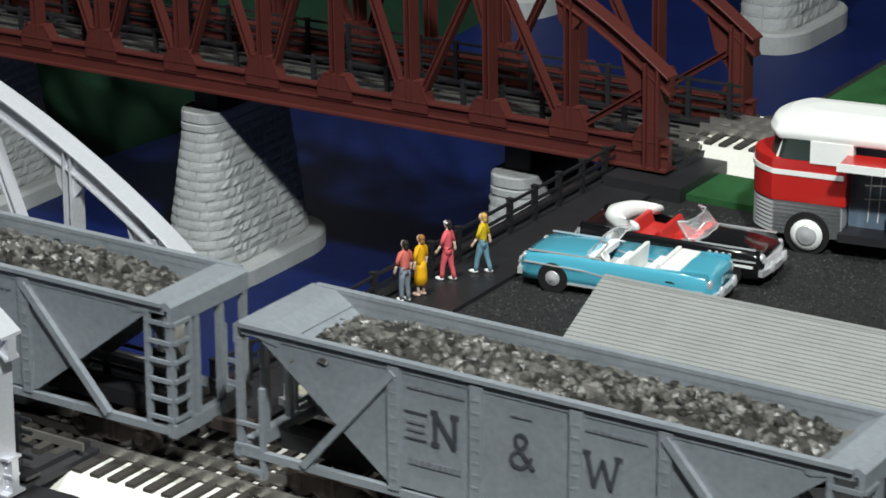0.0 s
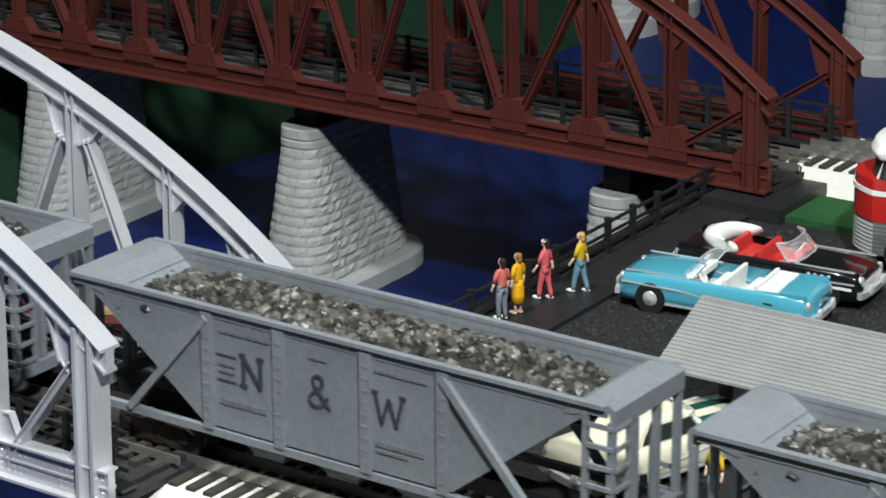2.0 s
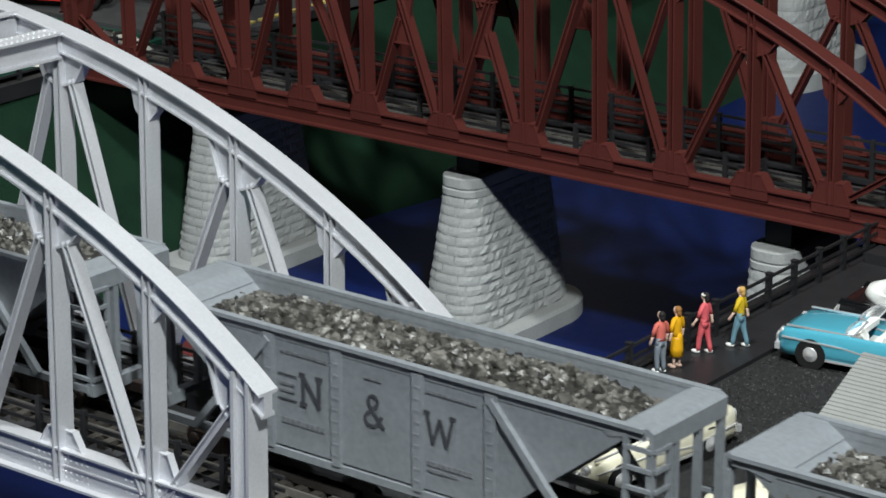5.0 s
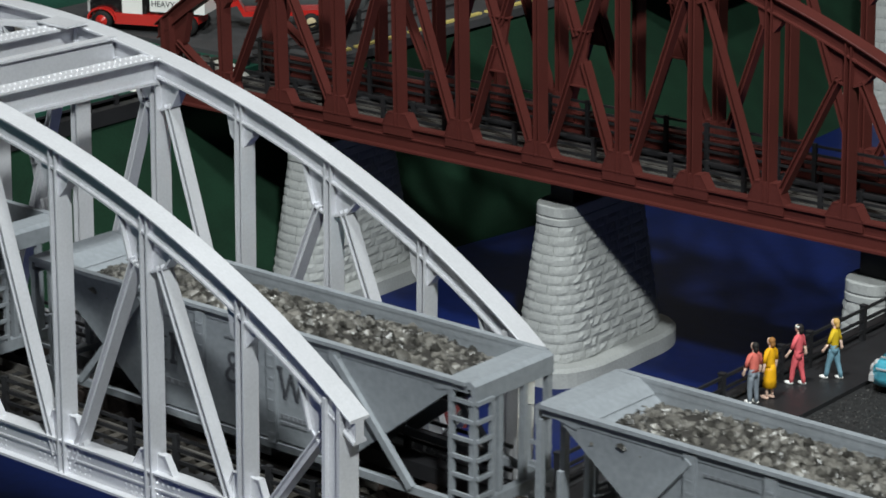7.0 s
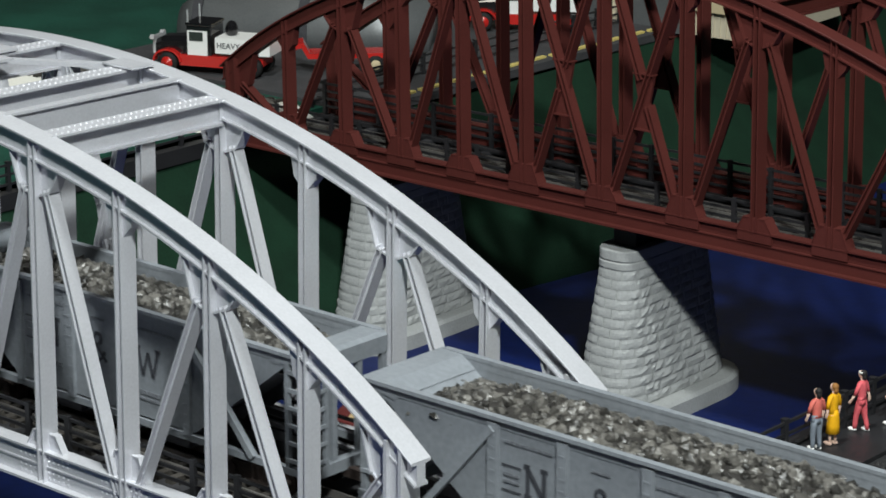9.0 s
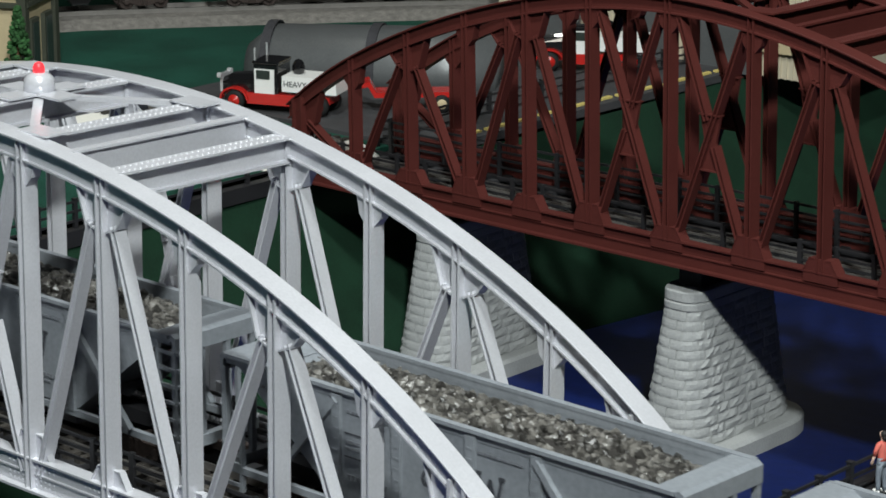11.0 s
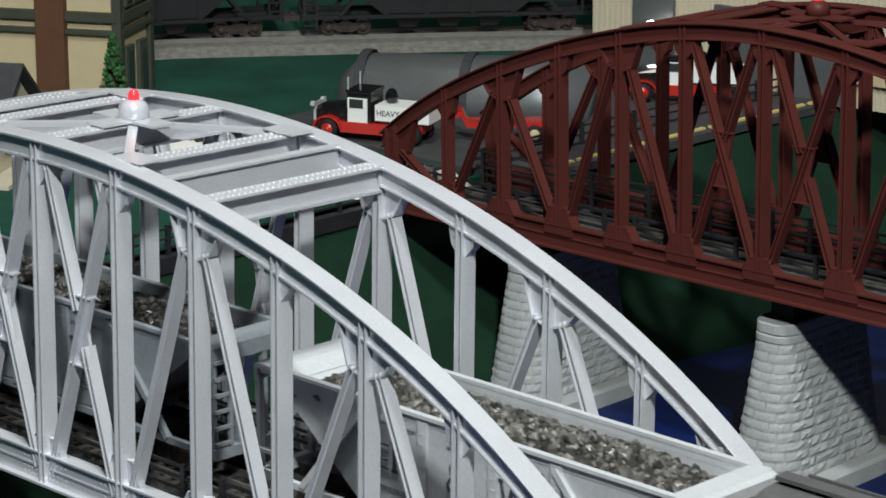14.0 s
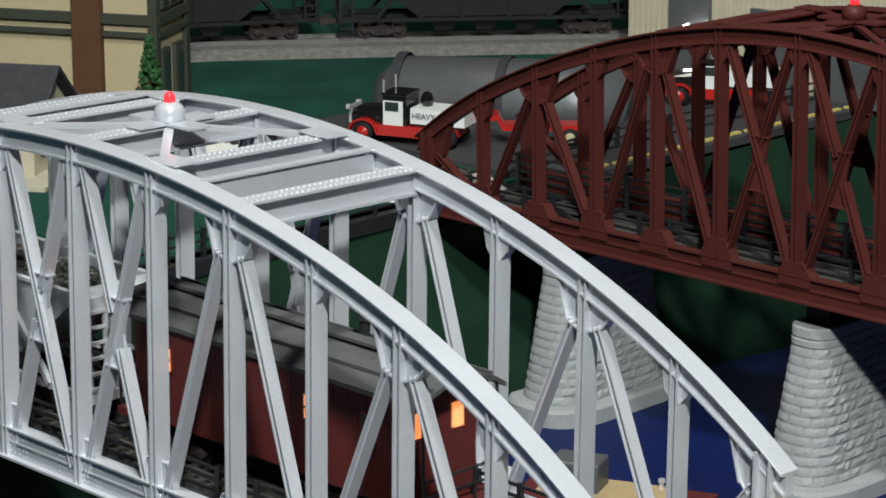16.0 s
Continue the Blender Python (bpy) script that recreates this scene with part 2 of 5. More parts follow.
def track_bed(x0, x1, yc, label, pieces=True, rise=0.0, foot=0.084):
    t = thing("track_bed", pose(0, yc - (0.016 if yc < 1.5 else 0.0), rise, 0, 0, TRACK_TURN if yc < 1.5 else 0), label, "track")
    bm = B()
    a = [bm.verts.new((x0, y, z)) for y, z in ((-foot, -0.062 - rise), (-0.043, DECK_Z + 0.0004), (0.043, DECK_Z + 0.0004), (foot, -0.062 - rise))]
    b = [bm.verts.new((x1, v.co.y, v.co.z)) for v in a]
    loft(bm, [a, b])
    part("roadbed", bm, WHITE_BED, t, "white plaster roadbed")
    tie = None
    x = x0 + 0.006
    if not pieces:
        bm = B()
        while x < x1 - 0.004:
            box(bm, x, 0, DECK_Z + 0.0005, 0.0058, 0.083, 0.004)
            x += 0.0118
        tagged(part("tie_run", bm, TIE, t, "dark ties"), kind="stuff")
    while x < x1 - 0.004:
        if tie is None:
            bm = B()
            box(bm, 0, 0, DECK_Z + 0.0005, 0.0058, 0.083, 0.004)
            tie = part("tie", bm, TIE, t)
            tie.location.x = x
        else:
            o = new("tie", tie.data)
            o.parent, o.location = t, (x, 0, 0)
        x += 0.0118
    for y in (-0.0165, 0.0, 0.0165):
        bm = B()
        bar(bm, (x0, y, RAIL_Z - 0.003), (x1, y, RAIL_Z - 0.003), 0.0016, 0.006)
        part("rail", bm, RAIL, t)
    return t


track_bed(-0.868, -0.2, 1.068, "white track bed with dark ties beside the silver bridge")
track_bed(-0.83, -0.3, 1.742, "white track bed with dark ties beside the red bridge", True, 0.008, 0.060)
track_bed(-2.3, -1.70, 1.742, "white track bed with dark ties on the far bank")
track_bed(-2.5, -1.745, 1.068, "white track bed on the far bank under the train")
track_bed(-0.2, 4.7, 1.068, "white track bed leading away along the lot", False)
track_bed(-6.4, -2.5, 1.068, "white track bed leading away over the far bank", False)

# ---------------------------------------------------------------- truss bridges
def truss_bridge(m, first_panel, panel, last_panel, heights, sep, paint, label, group, rivets=False):
    """A bowstring kit bridge: two trusses of H-section posts and diagonals, wider panels at mid-span."""
    br = thing("truss_bridge", m, label, "bridge", group)
    nodes = [0.0] + [first_panel + panel * k for k in range(5)]
    nodes.append(nodes[5] + last_panel)

    def X(i):
        a = abs(i)
        lo = min(5, int(a))
        return math.copysign(nodes[lo] + (nodes[lo + 1] - nodes[lo]) * (a - lo), i)
    bow = np.polyfit([X(i) for i in range(-6, 7)], [heights[abs(i)] for i in range(-6, 7)], 6)
    top = lambda x: float(np.polyval(bow, x))
    hz = lambda i: top(X(i))

    def h_section(a, d, t, web):
        return ((-a, -d), (-a + t, -d), (-a + t, -web), (a - t, -web), (a - t, -d), (a, -d), (a, d), (a - t, d), (a - t, web), (-a + t, web), (-a + t, d), (-a, d))
    for sgn in (-1, 1):
        y = sgn * sep / 2
        tr = new("truss")
        tr.parent = br
        # top chord: box with overhanging top plate, gently bowed
        bm = B()
        xs = [X(6) * k / 36 for k in range(-36, 37)]
        pts = [(x, top(x)) for x in xs]
        pts = [(pts[0][0] - 0.0135, pts[0][1] - 0.0100)] + pts + [(pts[-1][0] + 0.0135, pts[-1][1] - 0.0100)]
        sect = ((-0.0072, 0.0), (-0.0076, -0.0005), (-0.0074, -0.0017), (-0.0032, -0.0020), (-0.0032, -0.0125), (-0.0052, -0.0127), (-0.0052, -0.0140),
                (0.0052, -0.0140), (0.0052, -0.0127), (0.0032, -0.0125), (0.0032, -0.0020), (0.0074, -0.0017), (0.0076, -0.0005), (0.0072, 0.0))
        loft(bm, [[bm.verts.new((x, y + dy, z + dz)) for dy, dz in sect] for x, z in pts])
        part("top_chord", bm, paint, tr)
        # bottom chord: plate web with a ledge and a broad lower flange
        bm = B()
        L = X(6) + 0.012
        half = [(0.0072, 0.0), (0.0072, 0.0016), (0.0026, 0.0019), (0.0026, 0.0098), (0.0036, 0.0101), (0.0036, 0.0113), (0.0026, 0.0116), (0.0026, 0.0195), (0.0052, 0.0197), (0.0052, 0.0210)]
        sect = half + [(-a, b) for a, b in reversed(half)]
        loft(bm, [[bm.verts.new((x, y + dy, dz)) for dy, dz in sect] for x in (-L, L)])
        part("bottom_chord", bm, paint, tr)
        for i in range(-6, 7):
            x, h = X(i), hz(i)
            bm = B()
            if abs(i) == 6:
                sect = h_section(0.0062, 0.0074, 0.0022, 0.0046)
            else:
                sect = h_section(0.0029, 0.0058, 0.0011, 0.0012)
            lift = (lambda dx: top(x) - 0.0019) if abs(i) < 6 else (lambda dx: min(top(x) - 0.0019, top(x) - 0.0019 - (abs(x + dx) - abs(x)) * 0.72))
            loft(bm, [[bm.verts.new((x + dx, y + dy, 0.0017 if rivets or abs(i) == 6 else 0.0200)) for dx, dy in sect], [bm.verts.new((x + dx, y + dy, lift(dx))) for dx, dy in sect]])
            part("post", bm, paint, tr)
            # plates at the foot, with a flanged sloping edge
            zt = 0.036 if i % 2 else 0.031
            bm = B()
            wl, wr = (0.3 if i == -6 else 1.0), (0.3 if i == 6 else 1.0)
            thick, low_edge = (0.0011, 0.0185) if rivets else (0.0048, 0.0125)
            prism(bm, [(x - 0.0160 * wl, low_edge), (x + 0.0160 * wr, low_edge), (x + 0.0160 * wr, 0.0205), (x + 0.0095 * wr, zt), (x - 0.0095 * wl, zt), (x - 0.0160 * wl, 0.0205)], y - thick, y + thick)
            for e in ((-1, 1) if abs(i) < 6 else (-1,) if i > 0 else (1,)):
                bar(bm, (x + e * 0.0162, y, 0.0205), (x + e * 0.0097, y, zt), 0.0046 if rivets else 0.0104, 0.0009, (0, 1, 0))
                bar(bm, (x + e * 0.0099, y, zt), (x + e * 0.0055, y, zt), 0.0046 if rivets else 0.0104, 0.0009, (0, 1, 0))
            part("gusset", bm, paint, tr)
            # plates under the chord
            bm = B()
            if abs(i) == 6:
                e = math.copysign(1, i)
                prism(bm, [(x - e * 0.0050, h - 0.010), (x - e * 0.0270, top(x - e * 0.027) - 0.0125), (x - e * 0.0190, h - 0.0240), (x - e * 0.0050, h - 0.0400)], y - 0.0011, y + 0.0011)
                bar(bm, (x - e * 0.0270, y, top(x - e * 0.027) - 0.0135), (x - e * 0.0190, y, h - 0.0240), 0.0070, 0.0011, (0, 1, 0))
                bar(bm, (x - e * 0.0190, y, h - 0.0240), (x - e * 0.0060, y, h - 0.0400), 0.0040, 0.0011, (0, 1, 0))
            elif i % 2 == 0 and i:
                pl, pr = top(x - 0.022) - 0.0125, top(x + 0.022) - 0.0125
                prism(bm, [(x, h - 0.010), (x - 0.0220, pl), (x - 0.0135, h - 0.0310), (x - 0.0020, h - 0.0350), (x + 0.0020, h - 0.0350), (x + 0.0135, h - 0.0310), (x + 0.0220, pr)], y - 0.0011, y + 0.0011)
                for e, q in ((-1, pl), (1, pr)):
                    bar(bm, (x + e * 0.0218, y, q), (x + e * 0.0135, y, h - 0.0310), 0.0080, 0.0012, (0, 1, 0))
                    bar(bm, (x + e * 0.0135, y, h - 0.0310), (x + e * 0.0040, y, h - 0.0345), 0.0080, 0.0012, (0, 1, 0))
            else:
                for e in (-1, 1):
                    q = top(x + e * 0.0115) - 0.0130
                    prism(bm, [(x + e * 0.0026, h - 0.012), (x + e * 0.0115, q), (x + e * 0.0085, h - 0.0235), (x + e * 0.0026, h - 0.0300)], y - 0.0034, y + 0.0034)
            part("gusset", bm, paint, tr)
            if rivets:
                bm = B()
                for u in range(-5, 6):
                    for z in (0.0042, 0.0075, 0.0145, 0.0175):
                        px_ = x + u * 0.0042
                        if abs(px_ - x) < 0.004 or abs(px_) > L - 0.002:
                            continue
                        yy = y - 0.0026
                        tip = bm.verts.new((px_, yy - 0.0008, z))
                        r = [bm.verts.new((px_ + 0.0008 * c, yy, z + 0.0008 * d)) for c, d in ((-1, -1), (1, -1), (1, 1), (-1, 1))]
                        for k in range(4):
                            bm.faces.new((r[k], r[(k + 1) % 4], tip))
                tagged(part("riveting", bm, paint, tr), kind="stuff")
        for s in (-1, 1):
            for up, low in ((0, 1), (1, 0), (2, 1), (2, 3), (4, 3), (4, 5), (6, 5)):
                e = 1 if low > up else -1
                off = 0.0095 if up != 6 else 0.0100
                a = Vector((s * (X(up) + e * off), y, hz(up) - (0.0300 if up in (2, 4) else 0.0240 if up == 6 else 0.0150)))
                b = Vector((s * (X(low) - e * 0.0072), y, 0.0100 if rivets else 0.0215))
                d = (b - a).normalized()
                n = Vector((d.z, 0, -d.x))
                broken = (up, low) == (0, 1)
                spans = ((0.0, 0.44), (0.55, 1.0)) if broken else ((0.0, 1.0),)
                for u0, u1 in spans:
                    bm = B()
                    loft(bm, [[bm.verts.new(a.lerp(b, u) + n * p + Vector((0, q, 0))) for p, q in h_section(0.0023, 0.0042, 0.0009, 0.0010)] for u in (u0, u1)])
                    part("diagonal", bm, paint, tr)
            bm = B()
            xm, zm = s * X(0.5), hz(0) * 0.485
            prism(bm, [(xm - 0.0100, zm + 0.022), (xm + 0.0100, zm + 0.022), (xm + 0.0055, zm), (xm + 0.0100, zm - 0.022), (xm - 0.0100, zm - 0.022), (xm - 0.0055, zm)], y - 0.0012, y + 0.0012)
            for e in (-1, 1):
                bar(bm, (xm - 0.0100, y, zm + e * 0.022), (xm + 0.0100, y, zm + e * 0.022), 0.0070, 0.0011, (0, 1, 0))
            part("gusset", bm, paint, tr)
    # top lateral system
    for i in (-2, -1, 0, 1, 2):
        z = hz(i) - 0.0005
        bm = B()
        half = [(0.0050, -0.0173), (0.0050, -0.0157), (0.0010, -0.0155), (0.0010, -0.0022), (0.0075, -0.0020), (0.0075, -0.0004)]
        sect = half + [(-p, q) for p, q in reversed(half)]
        loft(bm, [[bm.verts.new((X(i) + p, yy, z + q)) for p, q in sect] for yy in (-sep / 2 + 0.005, sep / 2 - 0.005)])
        beam = part("cross_beam", bm, paint, br)
        if abs(i) < 3:
            bm = B()
            n = 30
            for j in range(n):
                for dx in (-0.0045, 0.0045):
                    yy = -sep / 2 + 0.010 + (sep - 0.020) * j / (n - 1)
                    lathe(bm, (X(i) + dx, yy, z - 0.0006), (0, 0, 1), ((0, 0.0010), (0.0006, 0.0008), (0.0009, 0.0003)), 6)
            tagged(part("riveting", bm, paint, beam), kind="stuff")
    for i in (-1.5, 1.5):
        z = (hz(int(abs(i) - 0.5)) + hz(int(abs(i) + 0.5))) / 2
        bm = B()
        bar(bm, (X(i), -sep / 2 + 0.004, z), (X(i), sep / 2 - 0.004, z), 0.007, 0.0016)
        bar(bm, (X(i), -sep / 2 + 0.004, z - 0.008), (X(i), sep / 2 - 0.004, z - 0.008), 0.002, 0.015)
        part("strut", bm, paint, br)
    for s in (-1, 1):
        for e in (-1, 1):
            bm = B()
            bar(bm, (0, 0, hz(0) - 0.002), (s * X(1), e * (sep / 2 - 0.006), hz(1) - 0.002), 0.006, 0.003)
            part("lateral", bm, paint, br)
        for ya in (sep / 2 - 0.022, -sep / 2 + 0.004):
            bm = B()
            prism(bm, [(s * X(1) - 0.014, hz(1)), (s * X(1) + 0.014, hz(1)), (s * X(1) + 0.014, hz(1) + 0.0012), (s * X(1) - 0.014, hz(1) + 0.0012)], ya, ya + 0.018)
            part("lateral_plate", bm, paint, br)
    bm = B()
    box(bm, 0, 0, hz(0) + 0.0008, 0.060, 0.018, 0.0016)
    box(bm, 0, 0, hz(0) + 0.0009, 0.018, 0.060, 0.0014)
    part("centre_plate", bm, paint, br)
    bm = B()
    lathe(bm, (0, 0, hz(0) + 0.001), (0, 0, 1), ((0, 0.0098), (0.008, 0.0094), (0.0105, 0.0072), (0.0120, 0.004)), 18)
    beacon = part("beacon", bm, paint, br, "", True)
    bm = B()
    lathe(bm, (0, 0, hz(0) + 0.0125), (0, 0, 1), ((0, 0.0038), (0.004, 0.0036), (0.006, 0.0026), (0.0070, 0.0006)), 14)
    part("lens", bm, REDLAMP, beacon, "red beacon lens", True)
    # floor, ties, rails, walkways with black railings
    L = X(6) + 0.010
    bm = B()
    box(bm, 0, 0, -0.0012, 2 * L, sep - 0.008, 0.004)
    for i in range(-6, 7):
        bar(bm, (X(i), -sep / 2, 0.001), (X(i), sep / 2, 0.001), 0.008, 0.006)
    part("floor", bm, DECK, br, "dark grey bridge floor")
    bm = B()
    box(bm, 0, 0, 0.0025, 0.0055, 0.056, 0.0035)
    tie = part("tie", bm, TIE, br, "dark tie")
    x = -L + 0.006
    tie.location.x = x
    while x < L - 0.016:
        x += 0.0118
        o = new("tie", tie.data)
        o.parent, o.location = br, (x, 0, 0)
    for yy in (-0.0165, 0.0, 0.0165):
        bm = B()
        bar(bm, (-L, yy, 0.0062), (L, yy, 0.0062), 0.0016, 0.0045)
        part("rail", bm, RAIL, br)
    for s in (-1, 1):
        yy = s * (sep / 2 - 0.016)
        bm = B()
        bar(bm, (-L, yy, 0.004), (L, yy, 0.004), 0.012, 0.002)
        rl = part("walkway", bm, BLACK, br, "black walkway with railing")
        for z in (0.014, 0.021, 0.028, 0.035):
            bm = B()
            bar(bm, (-L, yy, z), (L, yy, z), 0.0014, 0.0020)
            part("railing", bm, BLACK, rl)
        for n in range(-12, 13):
            bm = B()
            bar(bm, (X(n / 2), yy, 0.002), (X(n / 2), yy, 0.037), 0.0036, 0.0028, (1, 0, 0))
            part("railing_post", bm, BLACK, rl)
    return br


truss_bridge(pose(-1.2935, 1.066, -0.0295, -0.86, 0, -1.43), 0.0774, 0.0714, 0.0665, (0.2215, 0.2188, 0.2090, 0.1935, 0.1710, 0.1385, 0.0985), 0.145, SILVER,
             "silver painted riveted truss bridge carrying the hopper train", "truss bridges", True)
RED_X, RED_Z, RED_SLOPE = -1.2476, -0.0376, 0.020
truss_bridge(pose(RED_X, 1.7275, RED_Z, 0, -math.degrees(RED_SLOPE), -2.86), 0.0815, 0.0690, 0.0690, (0.2125, 0.2095, 0.1960, 0.1775, 0.1523, 0.1222, 0.0790), 0.125, REDOX,
             "red oxide painted truss bridge on stone piers", "truss bridges")

# ---------------------------------------------------------------- stone piers


def pier(x, y, z0, z1, label, group="stone piers"):
    """Battered masonry pier with rounded ends on a slab."""
    t = thing("stone_pier", pose(x, y, z0), label, "pier", group)
    H = z1 - z0

    def outline(hw, hl, n=36):
        out = []
        for i in range(n):
            a = 2 * math.pi * i / n
            c, s = math.cos(a), math.sin(a)
            px, py = hw * math.copysign(abs(c) ** 0.62, c), hw * 1.25 * math.copysign(abs(s) ** 0.9, s)
            py += math.copysign(hl - hw * 1.25, s) if abs(s) > 1e-6 else 0
            out.append((px, py))
        return out

    def at(zf):
        return 0.0345 - 0.0175 * zf, 0.078 - 0.022 * zf
    slab = 0.022
    bm = B()
    loft(bm, [[bm.verts.new((px, py, zz)) for px, py in outline(hw, hl)] for hw, hl, zz in ((0.046, 0.088, 0), (0.046, 0.088, slab - 0.003), (0.0435, 0.0855, slab))])
    part("base_slab", bm, STONE, t, "grey base slab")
    bm = B()
    zs = [slab, H * 0.5, H - 0.014]
    loft(bm, [[bm.verts.new((px * 0.985, py * 0.99, zz)) for px, py in outline(*at(zz / H))] for zz in zs])
    part("core", bm, STONE_DK, t)
    for a0, a1, g in ((H - 0.016, H - 0.0095, 1.03), (H - 0.009, H, 1.06)):
        bm = B()
        hw, hl = at(a0 / H)
        loft(bm, [[bm.verts.new((px * g * k, py * (1 + (g - 1) * 0.4) * k, zz)) for px, py in outline(hw, hl)] for zz, k in ((a0, 0.99), (a0 + 0.001, 1.0), (a1 - 0.001, 1.0), (a1, 0.985))])
        part("cap_course", bm, STONE, t)
    bm = B()
    seat = (RED_Z + RED_SLOPE * (x - RED_X) - z0) if y < 2 else H + 0.013
    box(bm, 0, 0, (H - 0.002 + seat) / 2, 0.022, 0.08, seat - H + 0.002)
    # dark deck grey puts the shade under the bridge into the bearing's colour
    part("bearing", bm, DECK, t)
    rnd = random.Random(int(-x * 1000))
    courses = 14
    ch = (H - 0.016 - slab) / courses
    for c in range(courses):
        za, zb = slab + c * ch, slab + (c + 1) * ch
        n = 15
        off = rnd.random() / n
        cuts = [(i + rnd.uniform(-0.2, 0.2)) / n + off for i in range(n)]
        cuts.append(cuts[0] + 1)
        oa, ob_ = outline(*at(za / H), 180), outline(*at(zb / H), 180)
        per = [0.0]
        for i in range(180):
            p, q = oa[i], oa[(i + 1) % 180]
            per.append(per[-1] + math.hypot(q[0] - p[0], q[1] - p[1]))
        tot = per[-1]

        def spot(o, u):
            u = (u % 1.0) * tot
            i = max(0, int(np.searchsorted(per, u)) - 1)
            f_ = (u - per[i]) / max(1e-9, per[i + 1] - per[i])
            return Vector((*o[i % 180], 0)).lerp(Vector((*o[(i + 1) % 180], 0)), f_)
        for u0, u1 in zip(cuts, cuts[1:]):
            g = 0.0007 / tot
            us = [u0 + g + (u1 - u0 - 2 * g) * j / 5 for j in range(6)]
            bm = B()
            rings_ = []
            base = rnd.uniform(1.000, 1.004)
            for j, u in enumerate(us):
                A, Bq = spot(oa, u), spot(ob_, u)
                A.z, Bq.z = za + 0.0002, zb - 0.0002
                M = (A + Bq) / 2
                flat = min(1.0, abs(M.x) / 0.020) * (1.0 if abs(M.y) < 0.05 else 0.4)   # the broad faces are rock-faced
                edge = 0.0 if j in (0, 5) else 1.0
                f = lambda v, s_, dz=0: bm.verts.new((v.x * s_, v.y * (1 + (s_ - 1) * 0.6), v.z + dz))
                k1, k2, k3 = (base + edge * flat * rnd.uniform(0.0, 0.055) for _ in range(3))
                rings_.append([f(A, 0.96), f(A, base - 0.004), f(A.lerp(Bq, 0.3), k1 + 0.003), f(A.lerp(Bq, 0.65), k2 + 0.003), f(Bq, base - 0.004), f(Bq, 0.96)])
            loft(bm, rings_)
            part("stone", bm, STONE, t)
    return t


pier(-1.2440, 1.724, WATER_Z - 0.006, -0.059, "grey cast stone pier standing in the river under the red bridge")
pier(-0.9510, 1.710, WATER_Z - 0.006, -0.059, "grey cast stone pier beside the lot under the red bridge")
pier(-1.522, 1.736, WATER_Z - 0.006, -0.059, "grey cast stone pier at the foot of the turf bank")
pier(-1.1578, 2.6129, WATER_Z, 0.02, "grey stone pier far behind in the river")
pier(-1.455, 2.60, WATER_Z, 0.02, "grey stone pier far behind near the turf bank")

# ---------------------------------------------------------------- the train
CAR_L, PITCH, TRACK_Y = 0.346, 0.383, 1.073


def truck(parent, x):
    """A four-wheel truck: side frames, bolster, two wheelsets."""
    t = new("truck")
    t.parent = parent
    t.location.x = x
    bm = B()
    for s in (-1, 1):
        y = s * 0.0225
        prism(bm, [(-0.026, 0.0105), (-0.020, 0.0145), (-0.008, 0.0145), (-0.004, 0.017), (0.004, 0.017), (0.008, 0.0145), (0.020, 0.0145), (0.026, 0.0105), (0.021, 0.006), (0.015, 0.008), (0.008, 0.0045), (-0.008, 0.0045), (-0.015, 0.008), (-0.021, 0.006)], y - 0.0015, y + 0.0015)
        for dx in (-0.020, 0.020):
            lathe(bm, (dx, y, 0.0095), (0, s, 0), ((0, 0.004), (0.0025, 0.0036), (0.003, 0.002)), 10)
        for dx in (-0.0028, 0.0028):
            lathe(bm, (dx, y + s * 0.0006, 0.006), (0, 0, 1), ((0, 0.0020), (0.009, 0.0020)), 8)
    box(bm, 0, 0, 0.013, 0.008, 0.044, 0.006)
    part("side_frame", bm, TRUCK, t, "rust brown truck frames")
    for dx in (-0.020, 0.020):
        bm = B()
        lathe(bm, (dx, -0.021, 0.0092), (0, 1, 0), ((0, 0.0085), (0.0035, 0.0089), (0.0040, 0.0100), (0.0048, 0.0098), (0.0049, 0.002), (0.0371, 0.002), (0.0372, 0.0098), (0.0380, 0.0100), (0.0385, 0.0089), (0.042, 0.0085)), 18)
        part("wheelset", bm, TRUCK, t)


def strokes(bm, lines, ox, oz, y, w, face):
    """Bars laid on a side, from pairs of points in x, z; drawn to be read from outside."""
    for (ax, az), (bx, bz) in lines:
        bar(bm, (ox + face * ax, y, oz + az), (ox + face * bx, y, oz + bz), 0.0005, w, (0, 1, 0))


SIGN_A = [((-0.0055, -0.0085), (-0.0055, 0.0085)), ((0.0055, -0.0085), (0.0055, 0.0085)), ((-0.0060, 0.0085), (0.0060, -0.0085)),
          ((-0.0078, -0.0083), (-0.0030, -0.0083)), ((-0.0080, 0.0083), (-0.0040, 0.0083)), ((0.0032, 0.0083), (0.0078, 0.0083))]
SIGN_C = [((-0.0085, 0.0085), (-0.0045, -0.0085)), ((-0.0045, -0.0085), (0.0, 0.0060)), ((0.0, 0.0060), (0.0045, -0.0085)), ((0.0045, -0.0085), (0.0085, 0.0085)),
          ((-0.0105, 0.0083), (-0.0065, 0.0083)), ((0.0065, 0.0083), (0.0105, 0.0083))]
_b = [(0.0072, -0.0085), (-0.0030, 0.0030), (-0.0036, 0.0062), (-0.0012, 0.0085), (0.0016, 0.0082), (0.0030, 0.0058), (0.0020, 0.0030), (-0.0046, -0.0022), (-0.0060, -0.0052), (-0.0040, -0.0080), (0.0000, -0.0086), (0.0040, -0.0060), (0.0058, -0.0020)]
SIGN_B = list(zip(_b, _b[1:]))


